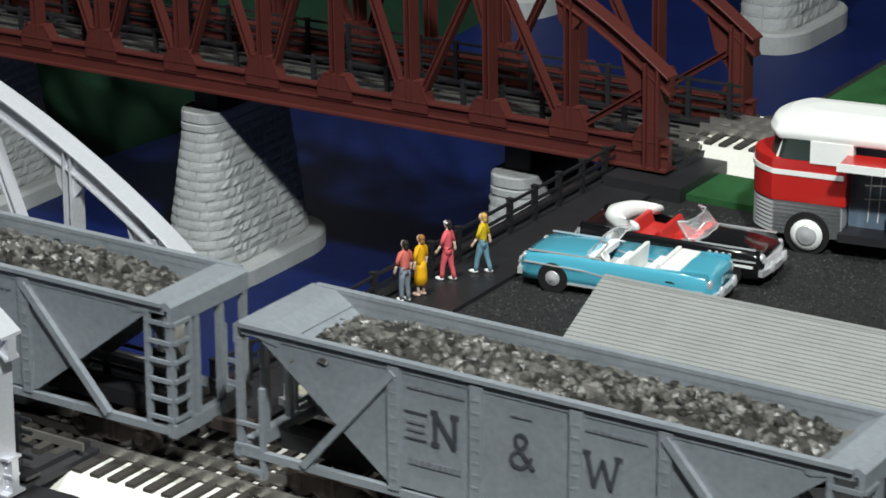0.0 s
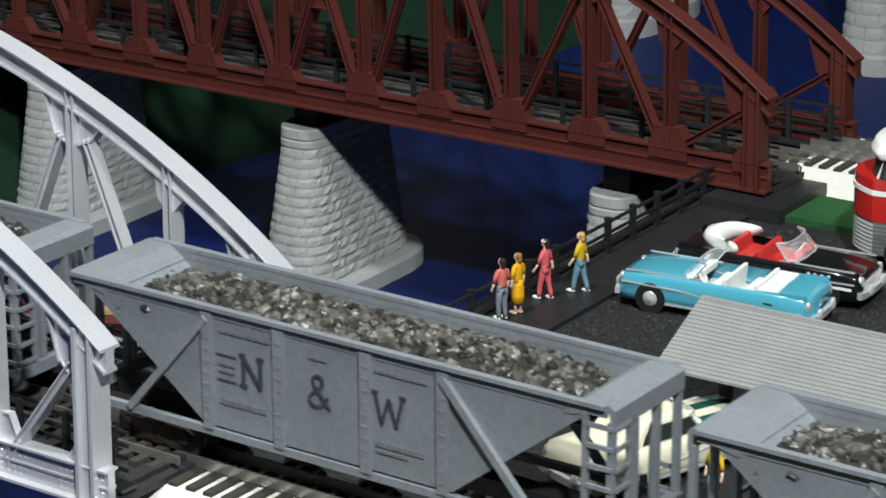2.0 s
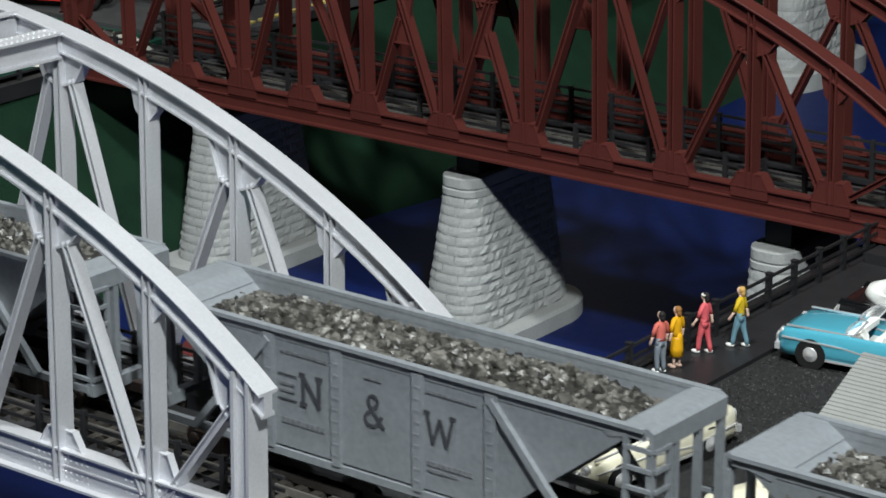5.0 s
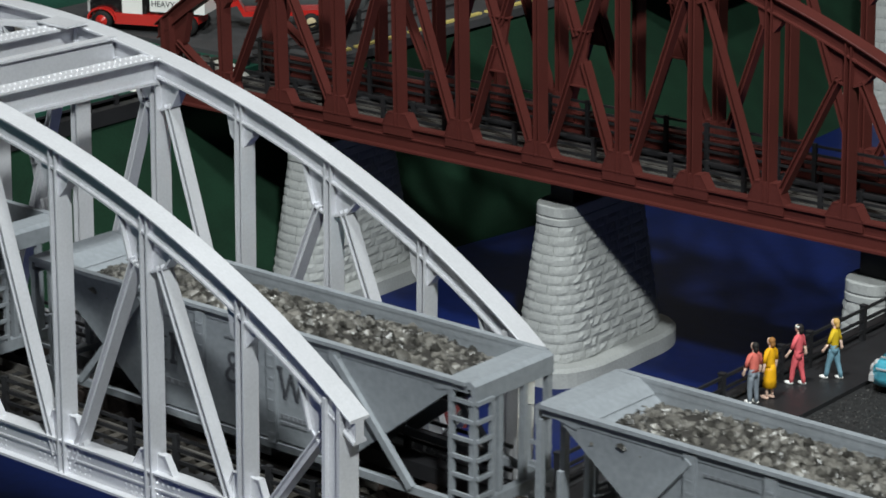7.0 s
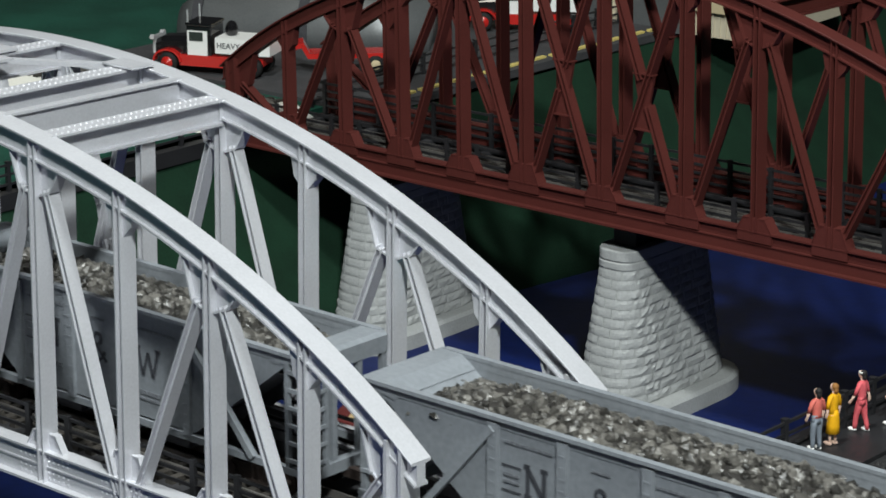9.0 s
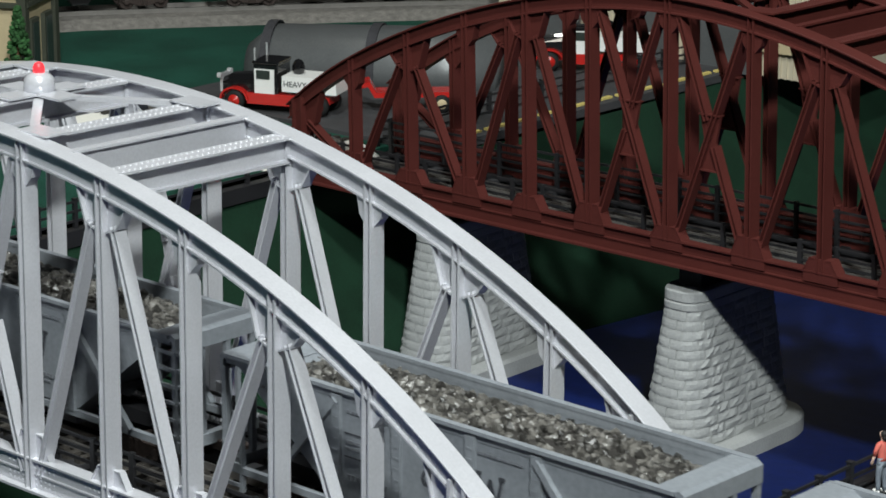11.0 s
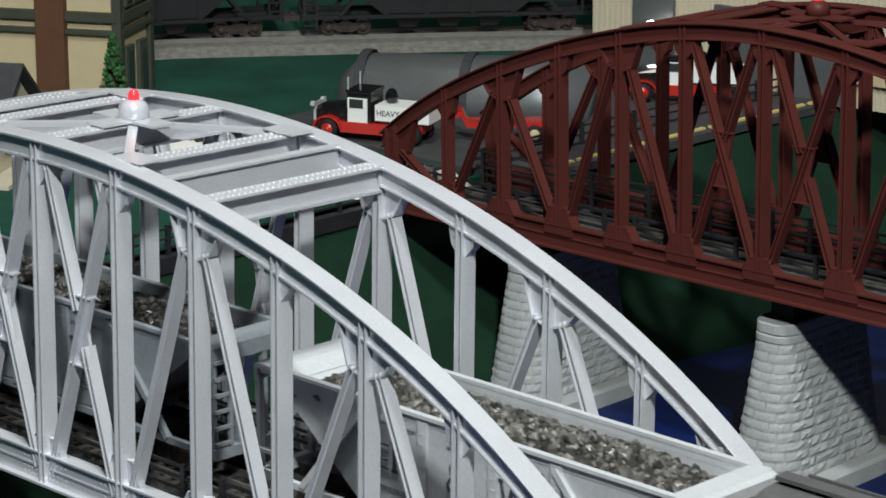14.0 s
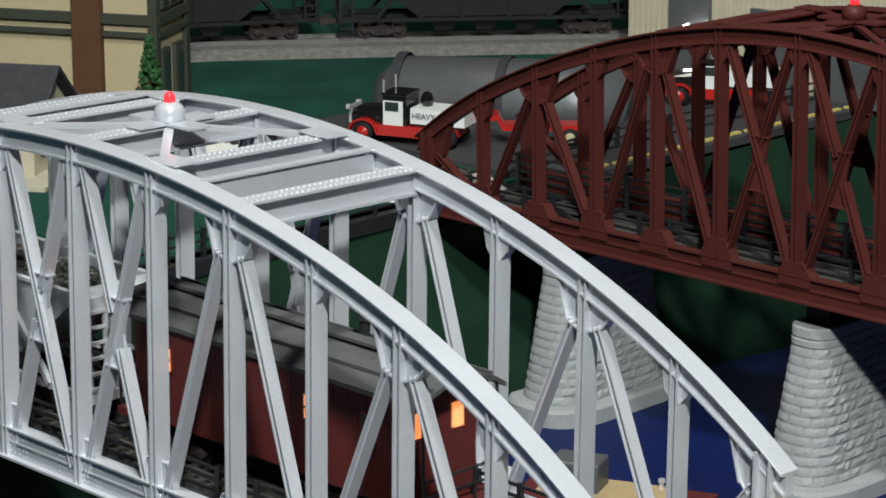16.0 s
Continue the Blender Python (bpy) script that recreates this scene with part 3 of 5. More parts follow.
def hopper(paint, label, lettered=True, group="hopper cars"):
    t = thing("hopper_car", pose(0, 0, 0), label, "train car", group)
    W, TOP, LOW = 0.033, 0.093, 0.027
    for s in (-1, 1):
        y = s * (W - 0.0012)
        bm = B()
        prism(bm, [(0.016, TOP), (CAR_L - 0.016, TOP), (CAR_L - 0.018, 0.086), (0.252, LOW), (0.094, LOW), (0.018, 0.086)], y - 0.0006, y + 0.0006)
        side = part("side_sheet", bm, paint, t)
        for x in (0.098, 0.145, 0.200, 0.247):
            bm = B()
            prism(bm, [(x - 0.0030, LOW - 0.002), (x + 0.0030, LOW - 0.002), (x + 0.0034, TOP - 0.003), (x - 0.0034, TOP - 0.003)], y + s * 0.0004, y + s * 0.0028)
            for j in range(9):
                z = LOW + 0.004 + j * 0.0065
                box(bm, x, y + s * 0.0028, z, 0.0040, 0.0004, 0.0012)
            part("rib", bm, paint, side)
        for xa, xb in ((0.098, 0.044), (0.247, CAR_L - 0.044)):
            bm = B()
            bar(bm, (xa, y + s * 0.002, TOP - 0.006), (xb, y + s * 0.002, LOW - 0.002), 0.0038, 0.0040, (0, 1, 0))
            part("brace", bm, paint, side)
        bm = B()
        bar(bm, (0.004, y, LOW - 0.0035), (CAR_L - 0.004, y, LOW - 0.0035), 0.0036, 0.0042)
        part("side_sill", bm, paint, t)
        if lettered:
            yy = s * (W + 0.0001)
            face = -s
            ox = lambda a: a if s < 0 else CAR_L - a
            for sign, a, z in ((SIGN_A, 0.127, 0.0625), (SIGN_B, 0.170, 0.0620), (SIGN_C, 0.214, 0.0620)):
                bm = B()
                strokes(bm, sign, ox(a), z, yy, 0.0024 if sign is SIGN_A else 0.0019, face)
                part("marking", bm, LETTER, side, "dark painted marking")
            bm = B()
            for a0, a1, z, w in ((0.104, 0.117, 0.0685, 0.0008), (0.104, 0.117, 0.0545, 0.0008)):
                bar(bm, (ox(a0), yy, z), (ox(a1), yy, z), 0.0005, w, (0, 1, 0))
            part("marking", bm, LETTER, side)
            bm = B()
            for a0, a1, z, w in ((0.105, 0.116, 0.0635, 0.0018), (0.105, 0.116, 0.0595, 0.0016), (0.106, 0.139, 0.0815, 0.0015), (0.106, 0.137, 0.0425, 0.003), (0.164, 0.176, 0.0795, 0.0012), (0.205, 0.238, 0.0815, 0.0015), (0.206, 0.236, 0.0425, 0.0025), (0.206, 0.226, 0.0385, 0.0015)):
                n = 9
                for j in range(n):
                    xa = a0 + (a1 - a0) * j / n
                    bar(bm, (ox(xa), yy, z), (ox(xa + (a1 - a0) / n * 0.78), yy, z), 0.0004, w, (0, 1, 0))
            tagged(part("marking", bm, LETTER_F, side), kind="stuff")
    # rim flange
    bm = B()
    for s in (-1, 1):
        bar(bm, (0.006, s * W, TOP), (CAR_L - 0.006, s * W, TOP), 0.0042, 0.0022)
        bar(bm, (0.006, s * (W - 0.001), TOP - 0.003), (CAR_L - 0.006, s * (W - 0.001), TOP - 0.003), 0.0018, 0.005)
    part("rim", bm, paint, t)
    for e in (0, 1):
        X = (lambda v: v) if e == 0 else (lambda v: CAR_L - v)
        bm = B()
        a = [(0.022, TOP - 0.004), (0.110, 0.026), (0.111, 0.0275), (0.022, TOP - 0.001)]
        prism(bm, [(X(p), z) for p, z in a], -W + 0.001, W - 0.001)
        part("slope_sheet", bm, paint, t)
        bm = B()
        prism(bm, [(X(0.001), TOP - 0.011), (X(0.001), TOP - 0.001), (X(0.004), TOP + 0.001), (X(0.020), TOP + 0.0005), (X(0.030), TOP - 0.006), (X(0.028), TOP - 0.008), (X(0.004), TOP - 0.003), (X(0.003), TOP - 0.011)], -W, W)
        part("end_plate", bm, paint, t)
        bm = B()
        bar(bm, (X(0.003), -W, 0.0235), (X(0.003), W, 0.0235), 0.006, 0.007)
        part("end_sill", bm, paint, t)
        for y in (-W + 0.002, -0.0105, 0.0105, W - 0.002):
            bm = B()
            bar(bm, (X(0.0035), y, 0.024), (X(0.0035), y, TOP - 0.008), 0.0036, 0.0036, (1, 0, 0))
            part("end_post", bm, paint, t)
        for s in (-1, 1):
            y = s * (W - 0.001)
            full = (s < 0) == (e == 1)
            bm = B()
            bar(bm, (X(0.0175), y, 0.010 if not full else 0.024), (X(0.0175), y, TOP - 0.004 if full else 0.060), 0.0028, 0.0028, (1, 0, 0))
            lad = part("ladder", bm, paint, t)
            for j in range(6 if full else 3):
                z = 0.030 + j * 0.0105 if full else 0.014 + j * 0.0125
                bm = B()
                bar(bm, (X(0.002), y + s * 0.0008, z), (X(0.0185), y + s * 0.0008, z), 0.0016, 0.0022)
                part("rung", bm, paint, lad)
                if full:
                    bm = B()
                    bar(bm, (X(0.0005), y, z), (X(0.0005), y - s * 0.0135, z), 0.0016, 0.0022)
                    part("rung", bm, paint, lad)
            if full:
                bm = B()
                bar(bm, (X(0.0015), y - s * 0.0135, 0.024), (X(0.0015), y - s * 0.0135, TOP - 0.01), 0.0026, 0.0026, (1, 0, 0))
                part("stile", bm, paint, lad)
        bm = B()
        bar(bm, (X(0.004), 0, 0.018), (X(-0.016), 0, 0.018), 0.005, 0.006)
        box(bm, X(-0.0165), 0.001, 0.018, 0.007, 0.009, 0.009)
        part("coupler", bm, TRUCK, t)
    for x in (0.125, 0.173, 0.221):
        bm = B()
        rings_ = []
        for hx, hy, z in ((0.024, 0.029, 0.030), (0.022, 0.027, 0.026), (0.010, 0.018, 0.010), (0.010, 0.018, 0.008)):
            rings_.append([bm.verts.new((x + hx * i, hy * j, z)) for i, j in ((-1, -1), (1, -1), (1, 1), (-1, 1))])
        loft(bm, rings_)
        part("hopper_bay", bm, paint, t)
    bm = B()
    bar(bm, (0.01, 0, 0.021), (CAR_L - 0.01, 0, 0.021), 0.012, 0.009)
    part("centre_sill", bm, HOPPER_K, t)
    truck(t, 0.052)
    truck(t, CAR_L - 0.052)
    # heaped load
    rnd = random.Random(5)
    bm = B()
    nx, ny = 60, 14
    g = []
    for i in range(nx):
        r = []
        for j in range(ny):
            u, v = i / (nx - 1), j / (ny - 1)
            x, y = 0.022 + u * (CAR_L - 0.044), (v - 0.5) * 2 * (W - 0.0018)
            e = min(1, 6.0 * min(u, 1 - u))
            z = 0.0800 + 0.0110 * e * (1 - (2 * v - 1) ** 2) ** 0.6 + 0.003 * noise.noise((x * 60, y * 60, 1.3))
            r.append(bm.verts.new((x, y, z)))
        g.append(r)
    for a, b in zip(g, g[1:]):
        for j in range(ny - 1):
            bm.faces.new((a[j], a[j + 1], b[j + 1], b[j]))
    for f in bm.faces:
        f.material_index = 1
    for n in range(1500):
        u, v = rnd.random(), rnd.random()
        x, y = 0.026 + u * (CAR_L - 0.052), (v - 0.5) * 2 * (W - 0.0042)
        e = min(1, 6.0 * min(u, 1 - u))
        z = 0.0800 + 0.0110 * e * (1 - (2 * v - 1) ** 2) ** 0.6 + rnd.uniform(-0.0012, 0.0010)
        s = rnd.uniform(0.0016, 0.0042) * (1.3 if rnd.random() < 0.15 else 1)
        got = bmesh.ops.create_icosphere(bm, subdivisions=1, radius=s)["verts"]
        q = Euler([rnd.uniform(0, 6) for _ in range(3)]).to_matrix() @ Matrix.Diagonal((rnd.uniform(0.8, 1.3), rnd.uniform(0.7, 1.1), rnd.uniform(0.5, 0.8)))
        for w in got:
            w.co = q @ (w.co * (1 + rnd.uniform(-0.25, 0.25))) + Vector((x, y, z))
    tagged(part("coal_load", bm, [COAL, COALDUST], t, "heaped glossy brown-black coal"), kind="stuff")
    return t


TRAIN = []   # (thing, x of its leading end at the start)
first = hopper(HOPPER, "weathered grey coal hopper car with dark side marking")
START = -0.7585
for n in range(-1, 9):
    ob = first if n == -1 else copy_thing(first, pose(0, 0, 0))
    TRAIN.append((ob, START + PITCH * n))
TRAIN.append((hopper(HOPPER_W, "pale grey coal hopper car coupled ahead of the caboose"), START + PITCH * 9))


def caboose():
    t = thing("caboose", pose(0, 0, 0), "dark red caboose with grey roof and lit windows", "train car")
    L, W = 0.262, 0.032
    bm = B()
    box(bm, L / 2 + 0.009, 0, 0.060, L - 0.018, 2 * W, 0.068)
    body = part("body", bm, CABOOSE, t, "dark red boarded body")
    for s in (-1, 1):
        bm = B()
        x = 0.022
        while x < L:
            bar(bm, (x, s * W, 0.028), (x, s * W, 0.092), 0.0006, 0.0006, (1, 0, 0))
            x += 0.0042
        part("board_joints", bm, CABOOSE, body)
        for x in (0.050, 0.118, 0.187, 0.238):
            bm = B()
            box(bm, x, s * (W + 0.0004), 0.070, 0.013, 0.0016, 0.018)
            fr = part("window", bm, CABOOSE, body)
            bm = B()
            box(bm, x, s * (W + 0.0010), 0.070, 0.0095, 0.0012, 0.0145)
            part("pane", bm, WARM if x in (0.050, 0.187) else PANE, fr, "lit orange window pane" if x in (0.050, 0.187) else "dark window pane")
            bm = B()
            box(bm, x, s * (W + 0.0018), 0.070, 0.0095, 0.0008, 0.0012)
            part("glazing_bar", bm, CABOOSE, fr)
    for e in (0, 1):
        xe = 0.018 if e == 0 else L + 0.018 - 0.0
        xe = 0.018 if e == 0 else L
        d = -1 if e == 0 else 1
        for y in (-0.016, 0.016):
            bm = B()
            box(bm, xe + d * 0.0006, y, 0.073, 0.0014, 0.0085, 0.015)
            part("window", bm, WARM, body, "lit orange end window")
        bm = B()
        box(bm, xe + d * 0.0006, 0, 0.058, 0.0014, 0.014, 0.058)
        part("door", bm, CABOOSE, body)
        bm = B()
        box(bm, xe + d * 0.010, 0, 0.024, 0.022, 2 * W, 0.005)
        pl = part("platform", bm, CABOOSE, t)
        for y in (-0.030, -0.012, 0.012, 0.030):
            bm = B()
            bar(bm, (xe + d * 0.019, y, 0.026), (xe + d * 0.019, y, 0.046 if abs(y) < 0.02 else 0.094), 0.0016, 0.0016, (1, 0, 0))
            part("railing_post", bm, BLACK, pl)
        bm = B()
        for z in (0.036, 0.046):
            bar(bm, (xe + d * 0.019, -0.030, z), (xe + d * 0.019, 0.030, z), 0.0014, 0.0014)
        part("railing", bm, BLACK, pl)
        bm = B()
        bar(bm, (xe + d * 0.018, 0, 0.018), (xe + d * 0.036, 0, 0.018), 0.005, 0.006)
        part("coupler", bm, TRUCK, t)
    # arched roof with running board
    bm = B()
    prof = [(-W - 0.003, 0.0935), (-0.026, 0.0990), (-0.014, 0.1030), (0, 0.1045), (0.014, 0.1030), (0.026, 0.0990), (W + 0.003, 0.0935)]
    a = [bm.verts.new((-0.004, y, z)) for y, z in prof] + [bm.verts.new((-0.004, y, z - 0.003)) for y, z in reversed(prof)]
    b = [bm.verts.new((L + 0.022, v.co.y, v.co.z)) for v in a]
    loft(bm, [a, b])
    roof = part("roof", bm, CAB_ROOF, t, "dark grey felt roof")
    for y in (-0.024, 0.0, 0.024):
        bm = B()
        zz = {0.0: 0.1075}.get(y, 0.1010)
        box(bm, L / 2 + 0.009, y, zz, L + 0.024, 0.010 if y == 0 else 0.0016, 0.0022)
        part("running_board", bm, CAB_ROOF, roof)
    bm = B()
    lathe(bm, (0.180, 0.018, 0.099), (0, 0, 1), ((0, 0.0036), (0.014, 0.0034), (0.0142, 0.0058), (0.019, 0.0052), (0.021, 0.001)), 12)
    part("smoke_jack", bm, BLACK, roof)
    bm = B()
    bar(bm, (0.01, 0, 0.020), (L, 0, 0.020), 0.014, 0.009)
    part("centre_sill", bm, BLACK, t)
    truck(t, 0.052)
    truck(t, L - 0.036)
    return t


TRAIN.append((caboose(), START + PITCH * 10 - 0.008))
# ---------------------------------------------------------------- right bank: walkway, fence, lot
for yb in (0.985, 1.130):
    bm = B()
    box(bm, -0.842, yb, -0.0360, 0.030, 0.030, 0.012)
    box(bm, -0.840, yb, -0.0545, 0.038, 0.034, 0.025)
    solid("bridge_seat", bm, BLACK, "black bridge seat block under the truss end", "block", "structure")
bm = B()
box(bm, -0.838, 1.42, -0.044, 0.046, 0.62, 0.010)
walkway = solid("walkway", bm, BLACK, "black walkway along the edge of the lot", "walkway")
bm = B()
box(bm, -0.866, 1.42, -0.062, 0.010, 0.62, 0.050)
part("edge_beam", bm, BLACK, walkway)
bm = B()
box(bm, -0.74, 1.6545, -0.0405, 0.16, 0.055, 0.006)
solid("lawn", bm, TURF, "bright green turf strip beside the track bed", "lawn")
bm = B()
box(bm, -0.25, 2.35, -0.040, 1.10, 0.96, 0.010)
solid("lawn", bm, TURF, "green turf beyond the red bridge", "lawn")
bm = B()
box(bm, -0.822, 1.655, -0.0375, 0.060, 0.075, 0.012)
solid("kerb", bm, BLACK, "black kerb block at the bridge end", "kerb")


def fence(x, y0, y1, z, rails, label, h=0.024, step=0.0335):
    f = thing("fence", pose(x, 0, z), label, "fence", "fences")
    n = int((y1 - y0) / step)
    first_post = None
    for i in range(n + 1):
        y = y0 + i * step
        if first_post is None:
            bm = B()
            box(bm, 0, 0, h / 2, 0.0036, 0.0036, h)
            box(bm, 0, 0, h + 0.0004, 0.0044, 0.0044, 0.0008)
            first_post = part("post", bm, BLACK, f)
            first_post.location.y = y
        else:
            o = new("post", first_post.data)
            o.parent, o.location = f, (0, y, 0)
    for k in range(rails):
        z_ = h * (0.28 + 0.64 * k / (rails - 1))
        bm = B()
        bar(bm, (0.0008, y0, z_), (0.0008, y1, z_), 0.0014, 0.0020)
        part("rail", bm, BLACK, f)
    return f


fence(-0.857, 1.16, 1.70, -0.039, 3, "black post and rail fence along the river edge")
fence(-1.702, 1.20, 1.68, -0.046, 3, "black post and rail fence on the far bank", 0.026, 0.040)
fence(-1.712, 1.82, 2.45, -0.046, 3, "black post and rail fence beside the far road", 0.026, 0.040)
bm = B()
box(bm, -1.706, 1.44, -0.052, 0.022, 0.50, 0.014)
solid("kerb", bm, BLACK, "black edge beam of the far bank", "kerb")

# loose gravel grains over the lot
rnd = random.Random(11)
vs_, fs_ = [], []
for i in range(15000):
    x, y = rnd.uniform(-0.812, -0.50), rnd.uniform(1.25, 1.615)
    r = rnd.uniform(0.0004, 0.0010)
    a = rnd.uniform(0, 6.283)
    k = len(vs_)
    for j in range(3):
        vs_.append((x + r * math.cos(a + 2.094 * j), y + r * math.sin(a + 2.094 * j), LOT_Z - 0.0002))
    vs_.append((x + rnd.uniform(-0.4, 0.4) * r, y + rnd.uniform(-0.4, 0.4) * r, LOT_Z + r * rnd.uniform(0.5, 1.0)))
    fs_ += [(k, k + 1, k + 3), (k + 1, k + 2, k + 3), (k + 2, k, k + 3)]
me = bpy.data.meshes.new("gravel")
me.from_pydata(vs_, [], fs_)
me.materials.append(PEBBLE)
tagged(new("gravel", me), "loose dark gravel grains on the parking lot", "gravel", "", "stuff")

# ---------------------------------------------------------------- model figures: one plain shape each


def figure(x, y, turn, top, bottom, hair, stride=0.0, dress=False, swing=(0.0, 0.0), shoes=None, band=False):
    """A hand-painted standing figure about 43 mm tall, facing +x, cast in one piece."""
    bm = B()

    def tube(mi, pts, seg=10):
        n0 = len(bm.faces)
        rings_ = [[bm.verts.new((cx + rx * math.cos(2 * math.pi * k / seg), cy + ry * math.sin(2 * math.pi * k / seg), cz)) for k in range(seg)] for cx, cy, cz, rx, ry in pts]
        loft(bm, rings_)
        bm.faces.ensure_lookup_table()
        for f in bm.faces[n0:]:
            f.material_index = mi

    def lump(mi, c, r):
        n0 = len(bm.faces)
        blob(bm, c, r, 2)
        bm.faces.ensure_lookup_table()
        for f in bm.faces[n0:]:
            f.material_index = mi
    for e in (-1, 1):
        s = e * stride
        leg, cut = (3, 0.6) if dress else (1, 1.0)
        tube(leg, [(s, e * 0.0022, 0.0012, 0.0015 * cut, 0.0014 * cut), (s * 0.85, e * 0.0022, 0.0050, 0.0017 * cut, 0.0015 * cut), (s * 0.55 + 0.0006, e * 0.0022, 0.0110, 0.0020 * cut, 0.0018 * cut),
                   (s * 0.25 + 0.0004, e * 0.0020, 0.0165, 0.0026, 0.0023), (0, e * 0.0014, 0.0215, 0.0029, 0.0026)])
        lump(4, (s + 0.0014, e * 0.0024, 0.0012), (0.0034, 0.0015, 0.0014))
        w = swing[0 if e < 0 else 1]
        tube(0, [(w * 0.45, e * 0.0062, 0.0262, 0.0013, 0.0013), (w * 0.2, e * 0.0055, 0.0300, 0.0015, 0.0015), (0, e * 0.0038, 0.0338, 0.0018, 0.0018), (0, e * 0.0022, 0.0352, 0.0014, 0.0014)])
        tube(3, [(w + 0.0012, e * 0.0064, 0.0195, 0.0009, 0.0007), (w + 0.0008, e * 0.0065, 0.0212, 0.0012, 0.0009), (w * 0.75 + 0.0003, e * 0.0064, 0.0235, 0.0009, 0.0009), (w * 0.45, e * 0.0062, 0.0264, 0.0011, 0.0011)])
    if dress:
        tube(1, [(0.0002, 0, 0.0085, 0.0047, 0.0050), (0, 0, 0.0140, 0.0042, 0.0046), (0, 0, 0.0200, 0.0036, 0.0043), (0, 0, 0.0245, 0.0027, 0.0034)], 14)
    else:
        tube(1, [(0, 0, 0.0185, 0.0028, 0.0040), (0, 0, 0.0215, 0.0030, 0.0043), (0, 0, 0.0245, 0.0026, 0.0037)], 14)
    tube(0, [(0, 0, 0.0225, 0.0029, 0.0041), (0, 0, 0.0252, 0.0025, 0.0035), (0.0003, 0, 0.0300, 0.0030, 0.0040), (0.0003, 0, 0.0335, 0.0026, 0.0040), (0, 0, 0.0355, 0.0014, 0.0022)], 14)
    tube(3, [(0.0002, 0, 0.0345, 0.0012, 0.0012), (0.0004, 0, 0.0372, 0.0012, 0.0012)])
    lump(3, (0.0010, 0, 0.0394), (0.0022, 0.0019, 0.0028))
    lump(2, (-0.0005, 0, 0.0402), (0.0025, 0.0023, 0.0026))
    lump(2, (-0.0014, 0, 0.0380), (0.0016, 0.0020, 0.0026))
    if band:
        tube(4, [(0.0004, 0, 0.0402, 0.0027, 0.0024), (0.0004, 0, 0.0414, 0.0026, 0.0023)], 12)
    ob = part("figurine", bm, [top, bottom, hair, SKIN, shoes or WHITE], None, "", True)
    ob.matrix_world = pose(x, y, -0.039, 0, 0, turn) @ Matrix.Scale(0.95, 4)
    return ob


tagged(figure(-0.8485, 1.3500, 165, FIG["coral"], FIG["grey"], FIG["dark"], 0.0008, swing=(0.001, 0.002)), "painted model figure in coral jacket and grey trousers", "figurine", "model figures")
tagged(figure(-0.8455, 1.3640, 175, FIG["gold"], FIG["gold"], FIG["hair"], 0.0006, True, shoes=SKIN), "painted model figure in a golden yellow dress", "figurine", "model figures")
tagged(figure(-0.8455, 1.3965, 185, FIG["pink"], FIG["pink"], FIG["dark"], 0.0036, swing=(-0.003, 0.0045), band=True), "painted model figure in coral pink suit, walking", "figurine", "model figures")
tagged(figure(-0.8335, 1.4200, 190, FIG["mustard"], FIG["denim"], FIG["blonde"], 0.0045, swing=(-0.0035, 0.0045)), "painted model figure in yellow shirt and blue jeans", "figurine", "model figures")
lone = figure(-0.6066, 1.1759, 250, FIG["mustard"], FIG["denim"], FIG["blonde"], 0.0010)
lone.location.z = LOT_Z - 0.0002
tagged(lone, "painted model figure in yellow shirt and teal trousers beside the track", "figurine", "model figures")

# ---------------------------------------------------------------- cars


def wheel(parent, x, y, z, r, white=False):
    s = math.copysign(1, y)
    w = new("wheel")
    w.parent, w.location = parent, (x, y, z)
    bm = B()
    lathe(bm, (0, -s * 0.0035, 0), (0, s, 0), ((0, r * 0.72), (0.0006, r * 0.97), (0.0012, r), (0.0048, r), (0.0056, r * 0.97), (0.0060, r * 0.72), (0.0058, r * 0.6)), 22)
    part("tyre", bm, TYRE, w, "", True)
    if white:
        bm = B()
        lathe(bm, (0, s * 0.0022, 0), (0, s, 0), ((0, r * 0.86), (0.0006, r * 0.86), (0.0007, r * 0.52)), 22)
        part("whitewall", bm, WHITE, w, "white tyre wall", True)
    bm = B()
    k_ = 0.0030 if white else 0.0022
    lathe(bm, (0, s * k_, 0), (0, s, 0), ((0, r * 0.56), (0.0008, r * 0.56), (0.0012, r * 0.48), (0.0014, r * 0.30), (0.0022, r * 0.20), (0.0024, 0.0004)), 18)
    part("hubcap", bm, CHROME, w, "chrome hubcap", True)


